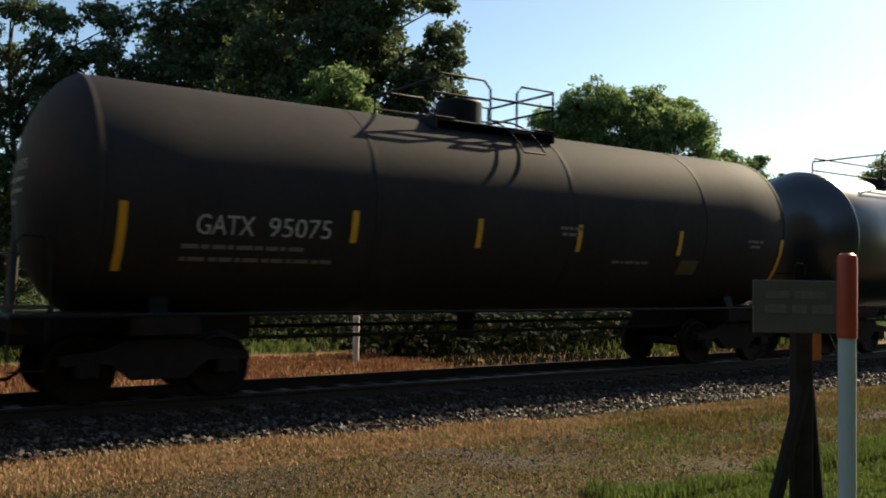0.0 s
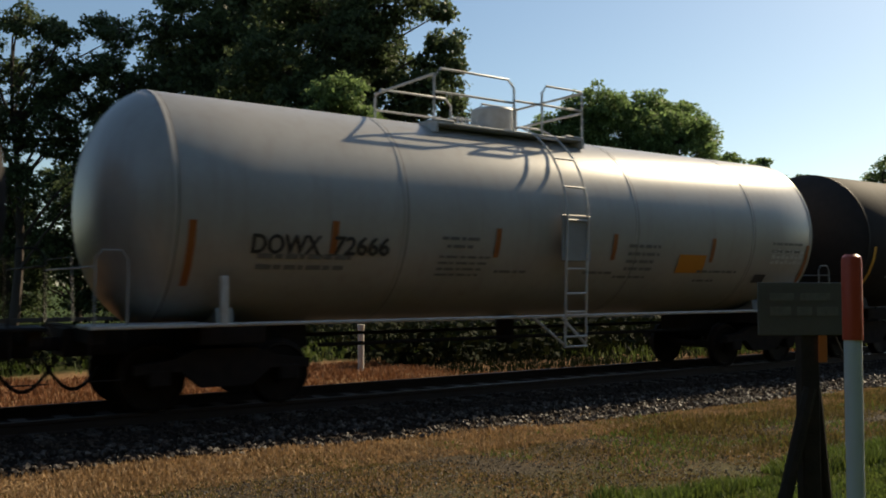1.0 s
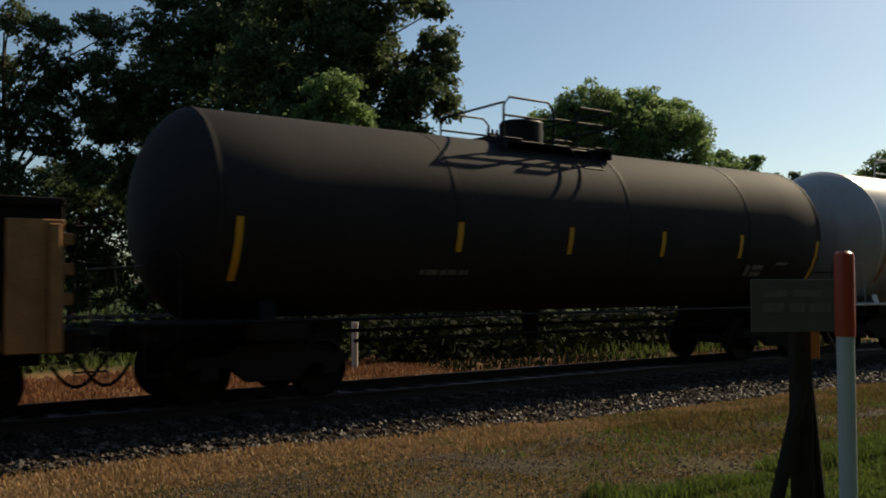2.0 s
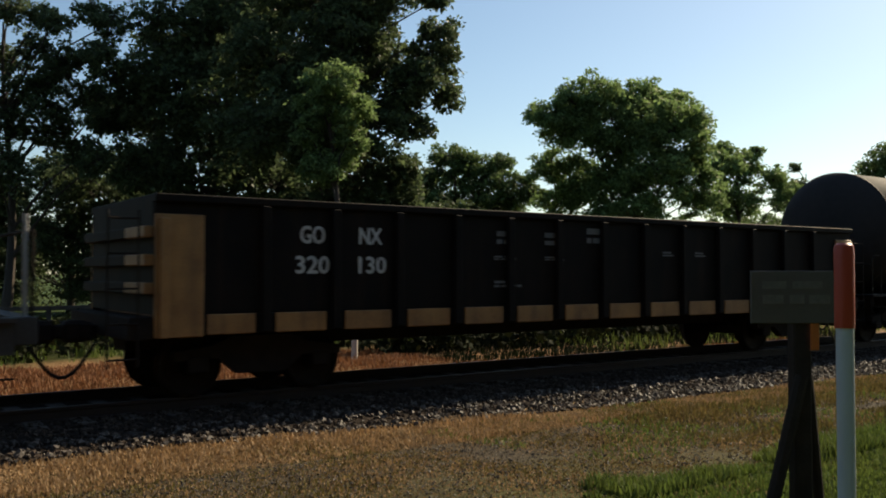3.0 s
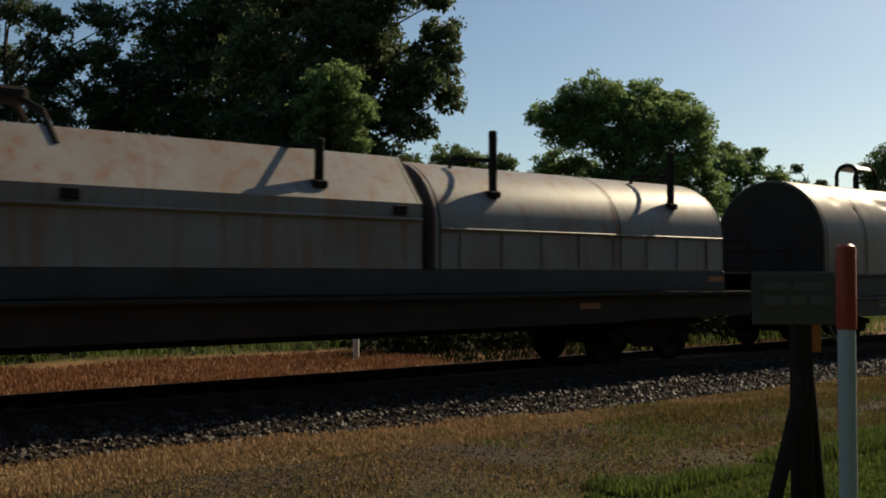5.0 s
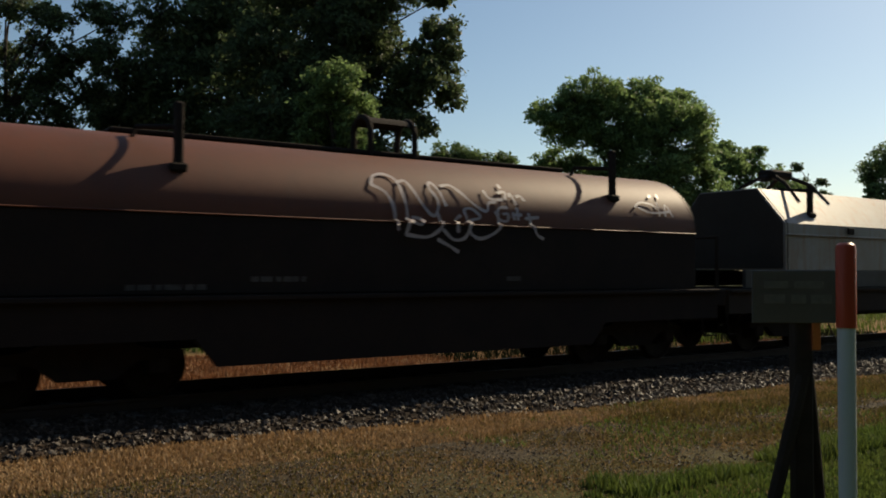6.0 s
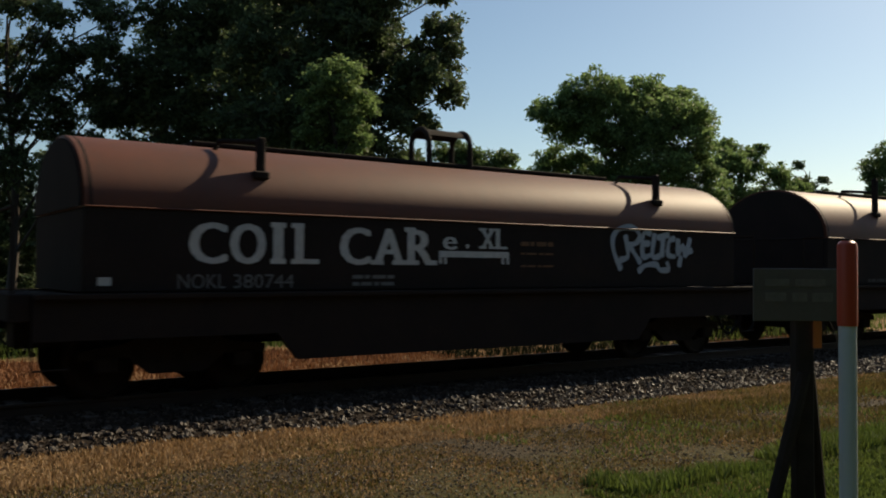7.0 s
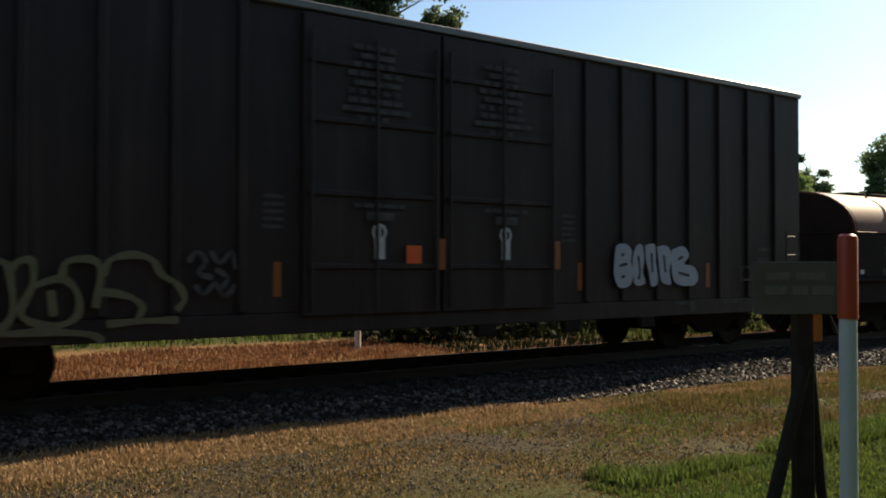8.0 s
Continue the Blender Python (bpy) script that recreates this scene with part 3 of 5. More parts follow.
def white_car(u0, u1):
    car, half, zc, r = tank_car("white_tank_car", u0, u1, M["white_tank"], M["white_steel"], "white-painted steel tank wagon with black lettering, rail-borne", True,
                                {"mid": -0.76, "long": 1.59, "dome": 0.30, "ladder": 0.44, "gap": (0.02, 0.41), "shell": (2.69, 1.62)})
    strips_on(car, [(-half + 0.17, 0.914), (-half + 2.16, 0.457), (-half + 5.0, 0.457), (-half + 7.55, 0.457), (-half + 10.15, 0.457), (half - 0.15, 0.914)], zc, r, 2.07, M["strip_dull"])
    part("reporting_mark", on_tank(heavy_bm("DOWX", 0.27, 0.98), -half + 1.03, zc, r, 2.06), M["letter_black"], car)
    part("car_number", on_tank(heavy_bm("72666", 0.27, 0.88), -half + 2.22, zc, r, 2.06), M["letter_black"], car)
    stencils = [[(4.0, -0.08, 0.75, 0.05), (4.1, -0.2, 0.5, 0.05)], [(4.0, -0.36, 0.95, 0.04), (4.0, -0.46, 0.95, 0.04), (4.0, -0.56, 0.9, 0.04), (4.0, -0.66, 0.8, 0.04)],
                [(5.1, -0.6, 0.65, 0.05)], [(7.0, -0.6, 0.75, 0.05)], [(7.95, -0.1, 0.8, 0.06), (7.95, -0.24, 0.8, 0.06), (7.95, -0.38, 0.75, 0.06), (7.95, -0.52, 0.7, 0.06), (7.75, -0.68, 0.8, 0.05)],
                [(9.9, -0.55, 1.2, 0.05), (9.9, -0.75, 0.6, 0.05)], [(12.0, 0.05, 1.0, 0.05), (12.0, -0.1, 0.95, 0.05)]]
    for block in [[(1.12, -0.42, 1.4, 0.07)], [(1.12, -0.58, 1.3, 0.07)]] + stencils:
        part("stencil", on_tank(bars_bm([(a - block[0][0], b + 0.8, w, h) for a, b, w, h in block]), -half + block[0][0], zc, r, zc - 1.02), M["letter_grey"], car)
    part("placard", on_tank(bars_bm([(0, 0, 0.75, 0.36)]), -half + 9.3, zc, r, zc - 0.82), M["placard"], car, "orange warning placard")
    part("data_panel", on_tank(bars_bm([(0.15 * i, 0.11 * j, 0.11, 0.05 + 0.03 * ((i + j) % 2)) for i in range(7) for j in range(3)]), half - 1.25, zc, r, zc - 0.62), M["letter_white"], car, "pale worn data panel")
    part("test_panel", on_tank(bars_bm([(0, 0, 0.36, 0.2)]), half - 1.6, zc, r, zc - 1.0), M["letter_black"], car, "black consolidated stencil panel")
    return car


def black_car(u0, u1, marks=True, tall=False, shell=(2.67, 1.58)):
    """The tall one is the glossy wagon that leads."""
    name, paint = ("glossy_tank_car", "gloss_tank") if tall else ("black_tank_car", "black_tank")
    label = "glossy black steel tank wagon with a long top guard rail" if tall else "black-painted steel tank wagon with yellow reflective strips"
    car, half, zc, r = tank_car(name, u0, u1, M[paint], M["black_steel"], label, False,
                                {"mid": -0.3, "long": 4.2 if tall else 1.25, "dome": -0.1, "ladder": 0.2, "gap": (0.75, 0.8) if tall else (-0.1, 0.35), "shell": shell})
    spots = (3.36, 5.55, 7.65, 10.18) if marks else (3.75, 6.05, 8.35, 10.62)
    if tall:
        return car
    strips_on(car, [(-half + 0.2, 0.914)] + [(-half + a, 0.457) for a in spots] + [(half - 0.12, 0.914)], zc, r, 2.11, M["strip"])
    if marks:
        part("reporting_mark", on_tank(text_bm("GATX", 0.27, 0.77), -half + 1.16, zc, r, 2.15), M["letter_worn"], car)
        part("car_number", on_tank(text_bm("95075", 0.27, 0.92), -half + 2.13, zc, r, 2.15), M["letter_worn"], car)
        for nm, bm, y0, z0 in (("reporting_mark", text_bm("GATX", 0.13, 0.42), 0.45, 2.92), ("car_number", text_bm("95075", 0.13, 0.46), -0.05, 2.92), ("stencil", bars_bm([(0, 0, 0.8, 0.05), (0.05, -0.14, 0.75, 0.05), (0.05, -0.28, 0.35, 0.05)]), 0.4, 2.78)):
            for v in bm.verts:
                y, z = y0 - v.co.x, z0 + v.co.y
                f = math.hypot(y, z - zc) / r
                v.co = (-half - 0.66 * (1 - f ** 2.6) ** 0.72 - 0.015, y, z)
            part(nm, bm, M["letter_grey"], car)
        for block in ([(1.0, 0.38, 1.7, 0.06)], [(1.0, 0.20, 2.2, 0.06)], [(7.25, 0.9, 0.5, 0.05), (7.3, 0.8, 0.4, 0.05)], [(8.6, 0.35, 0.9, 0.05)], [(12.2, 0.85, 0.5, 0.05), (12.3, 0.75, 0.3, 0.05)]):
            part("stencil", on_tank(bars_bm([(a - block[0][0], b, w, h) for a, b, w, h in block]), -half + block[0][0], zc, r, zc - 1.02), M["letter_grey"], car)
    else:
        for block in ([(3.2, 0.2, 0.9, 0.09)], [(11.0, 0.2, 0.13, 0.24)], [(11.2, 0.2, 0.34, 0.1)], [(11.2, 0.35, 0.34, 0.1)], [(11.95, 0.46, 0.38, 0.06)]):
            part("stencil", on_tank(bars_bm([(a - block[0][0], b, w, h) for a, b, w, h in block]), -half + block[0][0], zc, r, zc - 1.02), M["letter_grey"], car)
    if marks:
        part("placard", on_tank(bars_bm([(0, 0, 0.5, 0.3)]), half - 3.02, zc, r, zc - 0.9), M["placard_dull"], car, "dull olive placard")
    else:
        bm = bmesh.new()
        bm.faces.new([bm.verts.new(p) for p in ((half - 0.62, -1.56, 1.3), (half - 0.44, -1.56, 1.5), (half - 0.62, -1.56, 1.7), (half - 0.8, -1.56, 1.5))])
        bmesh.ops.solidify(bm, geom=bm.faces[:], thickness=0.02)
        part("placard_holder", bm, M["letter_white"], car, "pale diamond-shaped placard holder")
        part("holder_arm", boxes((half - 0.65, half - 0.59, -1.538, -1.1, 1.12, 1.5)), M["black_steel"], car)
    return car


def gondola(u0, u1):
    c, half = (u0 + u1) / 2, (u1 - u0) / 2
    car = tagged(empty("gondola_car"), "black open gondola wagon with weathered yellow corner posts", "gondola", "wagons of the train")
    CARS.append((car, c))
    z0, z1, w = 1.12, 2.62, 1.50
    for s, nm in ((-1, "side_wall"), (1, "side_wall")):
        part(nm, boxes((-half, half, *sorted((s * (w - 0.06), s * w)), z0, z1 - 0.1)), M["gondola"], car)
        part("top_chord", boxes((-half, half, *sorted((s * (w - 0.1), s * (w + 0.07))), z1 - 0.1, z1)), M["gondola"], car)
        part("side_sill", boxes((-half, half, *sorted((s * (w - 0.1), s * (w + 0.03))), 0.86, 1.12)), M["gondola"], car)
        ribs = [-half + 1.45 + k * 1.035 for k in range(13)]
        for x in ribs:
            part("rib", boxes((x - 0.06, x + 0.06, *sorted((s * (w + 0.002), s * (w + 0.10))), 0.88, z1 - 0.102)), M["gondola"], car)
        for a, b in zip([-half + 0.66] + [x + 0.14 for x in ribs], [x - 0.14 for x in ribs] + [half - 0.66]):
            part("sill_panel", boxes((a, b, *sorted((s * (w + 0.032), s * (w + 0.055))), 0.86, 1.12)), M["yellow_steel"], car, "weathered yellow sill panel")
        for e in (-1, 1):
            xe = e * half
            part("corner_post", boxes((*sorted((xe, xe - e * 0.62)), *sorted((s * (w + 0.004), s * (w + 0.05))), 0.84, z1 - 0.25)), M["yellow_steel"], car, "weathered yellow corner sheet")
            part("corner_rib", boxes((*sorted((xe - e * 0.05, xe - e * 0.17)), *sorted((s * (w + 0.052), s * (w + 0.11))), 0.84, z1 - 0.3)), M["yellow_steel"], car)
    for e in (-1, 1):
        xe = e * half
        part("end_wall", boxes((*sorted((xe, xe - e * 0.08)), -w + 0.06, w - 0.06, z0, z1)), M["gondola"], car)
        for z in (1.45, 1.8, 2.15):
            part("end_rib", boxes((*sorted((xe + e * 0.003, xe + e * 0.12)), -w, -w + 0.85, z - 0.07, z + 0.07)), M["yellow_steel"], car)
            part("end_rib", boxes((*sorted((xe + e * 0.003, xe + e * 0.12)), -w + 0.86, w, z - 0.07, z + 0.07)), M["gondola"], car)
        part("end_sill", boxes((*sorted((xe + e * 0.0, xe + e * 0.3)), -w, w, 0.82, 1.1)), M["dark_under"], car)
        ladder(car, xe + (0.13 if e > 0 else -0.55), -w - 0.02, 0.6, 2.3, M["dark_under"], 0.36)
        coupler(car, xe + e * 0.3, e)
        truck_parts(car, xe - e * 1.6)
    part("floor_plate", boxes((-half + 0.1, half - 0.1, -w + 0.07, w - 0.07, 1.0, 1.1)), M["gondola"], car)
    part("centre_sill", boxes((-half, half, -0.3, 0.3, 0.6, 0.99)), M["dark_under"], car)
    f = -half
    part("reporting_mark", on_flat(heavy_bm("GO", 0.24, 0.36), f + 1.97, -w, 2.05), M["letter_white"], car)
    part("reporting_mark", on_flat(heavy_bm("NX", 0.24, 0.36), f + 2.88, -w, 2.05), M["letter_white"], car)
    part("car_number", on_flat(heavy_bm("320", 0.24, 0.50), f + 1.9, -w, 1.64), M["letter_white"], car)
    part("car_number", on_flat(heavy_bm("130", 0.24, 0.44), f + 2.87, -w, 1.64), M["letter_white"], car)
    for a, b, ww, h in ((5.35, 2.1, 0.4, 0.2), (5.3, 1.85, 0.5, 0.06), (5.3, 1.42, 0.55, 0.1), (6.35, 2.1, 0.35, 0.2), (6.35, 1.85, 0.45, 0.06), (7.3, 2.15, 0.4, 0.25), (9.2, 1.95, 0.3, 0.08), (10.1, 1.95, 0.3, 0.08)):
        part("stencil", on_flat(bars_bm([(0, 0, ww, h * 0.35), (0, h * 0.6, ww * 0.8, h * 0.4)]), f + a, -w, b), M["letter_grey"], car)
    return car


def arc_section(w, z0, zs, top, n=20, inset=0.0):
    """An upright-sided section with an arched top: half width, foot, springing, crown."""
    a = [(-(w - inset) * math.cos(math.pi * i / n), zs + (top - zs - inset) * math.sin(math.pi * i / n)) for i in range(n + 1)]
    return [(-(w - inset), z0)] + a + [(w - inset, z0)]


def coil_body(car, half, w, z0, z1, belly, mat, trucks, belly_half, slope=0.8):
    """Side sills, a deep centre belly, ends, couplers and trucks of a coil wagon."""
    for s in (-1, 1):
        bm = bmesh.new()
        pts = [(-half, z1), (half, z1), (half, z0), (belly_half + slope, z0), (belly_half, belly), (-belly_half, belly), (-belly_half - slope, z0), (-half, z0)]
        a = [bm.verts.new((x, s * (w - 0.05), z)) for x, z in pts]
        b = [bm.verts.new((x, s * (w + 0.05), z)) for x, z in pts]
        bm.faces.new(a)
        bm.faces.new(b[::-1])
        for i in range(len(pts)):
            bm.faces.new((a[i], a[(i + 1) % len(pts)], b[(i + 1) % len(pts)], b[i]))
        bmesh.ops.recalc_face_normals(bm, faces=bm.faces)
        part("side_sill", bm, mat, car)
        part("sill_flange", boxes((-half, half, *sorted((s * (w + 0.052), s * (w + 0.13))), z1 - 0.07, z1)), mat, car)
    part("deck", boxes((-half + 0.05, half - 0.05, -w + 0.06, w - 0.06, z1 - 0.3, z1 - 0.02)), mat, car)
    part("centre_sill", boxes((-half, half, -0.3, 0.3, 0.62, 0.98)), M["dark_under"], car)
    for e in (-1, 1):
        part("end_sill", boxes((*sorted((e * half, e * (half + 0.25))), -w, w, z1 - 0.32, z1)), mat, car)
        part("end_rail", tubes([[(e * (half + 0.2), y, z1), (e * (half + 0.2), y, z1 + 1.0)] for y in (-1.35, 1.35)] + [[(e * (half + 0.2), -1.35, z1 + 1.0), (e * (half + 0.2), 1.35, z1 + 1.0)]], 0.02), M["dark_under"], car)
        coupler(car, e * (half + 0.25), e)
        part("step", tubes([[(e * half, -w, z0), (e * half, -w - 0.03, 0.45), (e * (half - 0.4), -w - 0.03, 0.45), (e * (half - 0.4), -w, z0)]], 0.016), M["dark_under"], car)
    for x in trucks:
        truck_parts(car, x)


def hood(car, x0, x1, section, mat, bands, label="", dents=0):
    """A rigid cover over the load, with end plates and stiffening bands."""
    bm = bmesh.new()
    extrude_x(bm, section, x0, x1)
    if dents:
        rng = random.Random(dents)
        long = [e for e in bm.edges if abs(e.verts[0].co.x - e.verts[1].co.x) > 1]
        bmesh.ops.subdivide_edges(bm, edges=long, cuts=90, use_grid_fill=True)
        pits = [(rng.uniform(x0 + 0.5, x1 - 0.5), rng.uniform(0.5, 1.05), rng.uniform(0.06, 0.22), rng.uniform(0.01, 0.035)) for k in range(9)]
        pits += [(x0 + 2.9 + 0.22 * k, 0.72 - 0.02 * k, 0.16, 0.045) for k in range(4)]
        for v in bm.verts:
            x, y, z = v.co
            if not x0 + 0.05 < x < x1 - 0.05 or z < 2.4:
                continue
            g = math.atan2(z - 2.38, -y)
            dip = 0.006 * noise.noise((x * 0.9, g * 2, dents)) + sum(deep * math.exp(-((x - px) ** 2 + (1.42 * (g - pg)) ** 2 * 2.5) / size ** 2) for px, pg, size, deep in pits)
            v.co.y *= 1 - dip / 1.42
            v.co.z -= dip * math.sin(g)
    hd = part("hood", bm, mat, car, label)
    cy = sum(p[0] for p in section) / len(section)
    cz = sum(p[1] for p in section) / len(section)
    grown = [(cy + (y - cy) * 1.004, cz + (z - cz) * 1.004) for y, z in section]
    for x in bands:
        bm = bmesh.new()
        extrude_x(bm, grown, x - 0.022, x + 0.03)
        part("band", bm, mat, hd)
        # Dark strip on one side of the band: its shading put into colour.
        bm = bmesh.new()
        extrude_x(bm, [(cy + (y - cy) * 1.005, cz + (z - cz) * 1.005) for y, z in section], x + 0.031, x + 0.066)
        part("seam_line", bm, M["coil_body"], hd)
    return hd


def lift_loop(car, x, top, mat, plate=None):
    """A lifting saddle on the crown of a hood: two hoops across it, joined by a bent plate."""
    ring = [(-0.27, -0.06), (-0.27, 0.34)] + [(-0.27 * math.cos(g), 0.34 + 0.25 * math.sin(g)) for g in [math.pi * k / 8 for k in range(1, 8)]] + [(0.27, 0.34), (0.27, -0.06)]
    for s in (-0.42, 0.42):
        part("lifting_hoop", tubes([[(x + s, y, top + z) for y, z in ring]], 0.05, 10), mat, car)
    bm = bmesh.new()
    arc = [radians(a) for a in range(30, 151, 15)]
    sec = [(-0.275 * math.cos(g), 0.345 + 0.255 * math.sin(g)) for g in arc] + [(-0.25 * math.cos(g), 0.345 + 0.23 * math.sin(g)) for g in arc[::-1]]
    extrude_x(bm, [(y, top + z) for y, z in sec], x - 0.42, x + 0.42)
    part("saddle_plate", bm, plate or mat, car)


def lift_arm(car, x, w, zs, top, mat, up=0.04):
    """An upright stacking arm standing off the shoulder of a hood."""
    y = -w * 0.86
    z = zs + (top - zs) * 0.51
    part("stacking_arm", boxes((x - 0.055, x + 0.055, y - 0.06, y + 0.06, z - 0.1, top + up), bevel=0.02), mat, car)
    part("arm_foot", boxes((x - 0.12, x + 0.1, y - 0.1, y + 0.14, z - 0.06, z + 0.05), bevel=0.02), mat, car)
    part("arm_brace", tubes([[(x - 0.42, y + 0.62, top - 0.12), (x - 0.36, y + 0.6, top + 0.03), (x, y, top - 0.02)]], 0.035), mat, car)


def lift_frame(car, x, top, mat):
    """A folded lifting frame on a hood's crown: a dark head block on four splayed legs."""
    part("frame_head", boxes((x - 0.42, x + 0.42, -0.2, 0.2, top + 0.36, top + 0.56), (x - 0.5, x - 0.3, -0.14, 0.14, top + 0.28, top + 0.44), bevel=0.05), mat, car)
    for a, b in ((-0.55, -0.95), (0.6, -0.95), (-0.55, 0.95), (0.6, 0.95)):
        part("frame_leg", tubes([[(x + a * 0.5, b * 0.15, top + 0.42), (x + a * 0.85, b * 0.6, top + 0.2), (x + a, b, top - 0.25)]], 0.045, 8), mat, car)


def shield(car, x, zc, r, z, size, worn):
    """A heraldic shield: pale field, dark top bar and upright stripes."""
    bm = bmesh.new()
    out = [(0, 0.42), (0.05, 0.95), (0.25, 1.0), (0.5, 0.97), (0.75, 1.0), (0.95, 0.95), (1.0, 0.42), (0.85, 0.14), (0.5, 0.0), (0.15, 0.14)]
    bm.faces.new([bm.verts.new((a * size * 0.85, b * size, 0)) for a, b in out])
    bmesh.ops.triangulate(bm, faces=bm.faces)
    bm2 = bars_bm([(0.08 * size, 0.64 * size, 0.70 * size, 0.27 * size)])
    bm3 = bars_bm([((0.09 + i * 0.135) * size, (0.12 + 0.05 * abs(2 - i)) * size, 0.06 * size, (0.45 - 0.05 * abs(2 - i)) * size) for i in range(5)])
    lift = (("shield_field", bm, M["letter_white" if worn else "ladder_plate"], 0.0), ("shield_bar", bm2, M["shield_faded" if worn else "shield_blue"], 0.006), ("shield_stripe", bm3, M["letter_grey" if worn else "shield_red"], 0.006))
    for nm, b, mat, up in lift:
        part(nm, on_tank(b, x, zc, r + up, z), mat, car)


def up_coil(u0, u1):
    c, half = (u0 + u1) / 2, (u1 - u0) / 2
    car = tagged(empty("covered_coil_car"), "grey coil wagon with two rounded dented steel hoods", "coil car", "wagons of the train")
    CARS.append((car, c))
    coil_body(car, half, 1.45, 0.72, 1.14, 0.46, M["up_body"], (half - 3.0, -half + 2.1), 2.2, 2.4)
    for s in (-1, 1):
        part("side_wall", boxes((-half + 0.45, half - 1.1, *sorted((s * 1.38, s * 1.46)), 1.15, 1.62)), M["up_body"], car)
        part("side_ledge", boxes((-half + 0.45, half - 1.1, *sorted((s * 1.40, s * 1.53)), 1.60, 1.66)), M["up_body"], car)
    sec = arc_section(1.42, 1.66, 2.38, 3.80, 44)
    for x0, x1, seed in ((half - 8.8, half - 1.4, 0), (-half + 1.0, -half + 8.2, 1)):
        hood(car, x0, x1, sec, M["up_hood"], (x0 + 0.03, x0 + 1.9 - 0.3 * seed, x0 + 4.4 - 0.1 * seed, x1 - 0.03), dents=3 + seed)
        for e in (x0 - 0.02, x1 + 0.02):
            bm = bmesh.new()
            extrude_x(bm, arc_section(1.37, 1.70, 2.38, 3.75), e - 0.015, e + 0.015)
            # The inner end's brown stands for light bounced off the facing hood.
            inner = e < x0 and not seed
            part("hood_end", bm, M["bounce_end" if inner else "up_end"], car, "hood end plate, coloured brown for sunlight bounced onto it" if inner else "weathered hood end plate, coloured dark as its shaded side")
        # White plate over dark hoops: the sky's gleam is put into its colour.
        lift_loop(car, x0 + 3.7, 3.80, M["coil_body"], M["white_steel"])
        shield(car, x0 + 3.6 - 0.2 * seed, 2.38, 1.42, 2.52, 0.8, not seed)
        part("number_panel", on_flat(bars_bm([(-0.1, 0, 0.5, 0.56)]), x0 + 3.85 - 0.35 * seed, -1.42, 1.72), M["letter_black"], car, "black stencil panel")
        part("number_panel", on_flat(bars_bm([(-0.1, 0, 0.5, 0.42)]), x0 + 3.85 - 0.35 * seed, -1.46, 1.16), M["letter_black"], car)
        part("stencil", on_flat(bars_bm([(-0.04 + 0.13 * j, 0.08 + 0.12 * i, 0.09, 0.05) for i in range(4) for j in range(3) if (i + j) % 3]), x0 + 3.85 - 0.35 * seed, -1.425, 1.72), M["letter_grey"], car)
        for k in range(2):
            part("hood_hook", boxes((x0 + 0.35 + k * (x1 - x0 - 0.8), x0 + 0.43 + k * (x1 - x0 - 0.8), -1.53, -1.47, 1.5, 1.95)), M["dark_under"], car)
    rim = [(half - 0.2, -0.8 + 0.29 * math.cos(a), 2.15 + 0.29 * math.sin(a)) for a in [math.tau * k / 18 for k in range(19)]]
    wheel = part("brake_wheel", tubes([rim] + [[(half - 0.2, -0.8, 2.15), rim[k]] for k in (0, 4, 9, 13)], 0.018, 6), M["white_steel"], car, "pale spoked hand-brake wheel")
    part("brake_stand", boxes((half - 0.35, half - 0.24, -0.95, -0.65, 1.15, 2.3)), M["dark_under"], car)
    part("end_post", tubes([[(half + 0.12, -1.35, 1.14), (half + 0.12, -1.35, 2.32)]], 0.03), M["ladder_plate"], car, "grey upright grab post")
    lines = [[(0.0, 0.1), (0.15, 0.35), (0.3, 0.45), (0.35, 0.2), (0.2, 0.05), (0.45, 0.0)], [(0.4, 0.5), (0.55, 0.1), (0.7, 0.4), (0.85, 0.08)], [(0.8, 0.05), (1.0, 0.3), (1.15, 0.1), (0.9, 0.02)], [(0.3, 0.55), (0.5, 0.6), (0.6, 0.4)]]
    part("graffiti", on_flat(strokes_bm(lines, 0.16), half - 2.8, -1.42, 1.72), M["paint_blue"], car, "blue sprayed scribble")
    dark = [[(0.9, 0.1), (1.0, 0.3), (1.1, 0.12), (1.2, 0.34), (1.35, 0.1), (1.6, 0.3)], [(0.0, 0.2), (0.3, 0.3), (0.6, 0.18), (0.9, 0.26)], [(0, 0), (0.1, 0.4), (0.25, 0.1), (0.4, 0.42), (0.45, 0.05)], [(0.55, 0.4), (0.6, 0.0), (0.8, 0.35), (0.85, 0.05)], [(1.0, 0.3), (1.5, 0.36)], [(1.0, 0.08), (1.45, 0.12)]]
    part("graffiti", on_flat(strokes_bm(dark, 0.04), -half + 5.7, -1.42, 1.74), M["letter_black"], car, "dark sprayed scribble")
    for a, b, ww in ((3.0, 0.9, 0.4), (9.0, 0.85, 0.5), (13.5, 0.95, 0.35)):
        part("stencil", on_flat(bars_bm([(0, 0, ww, 0.08), (0, 0.12, ww * 0.7, 0.06)]), -half + a, -1.50, b), M["letter_grey"], car)
    return car


def white_coil(u0, u1):
    c, half = (u0 + u1) / 2, (u1 - u0) / 2
    car = tagged(empty("covered_coil_car"), "chalky white coil wagon with rust-streaked hoods", "coil car", "wagons of the train")
    CARS.append((car, c))
    coil_body(car, half, 1.45, 0.84, 1.32, 0.80, M["up_end"], (half - 2.4, -half + 2.4), 4.9)
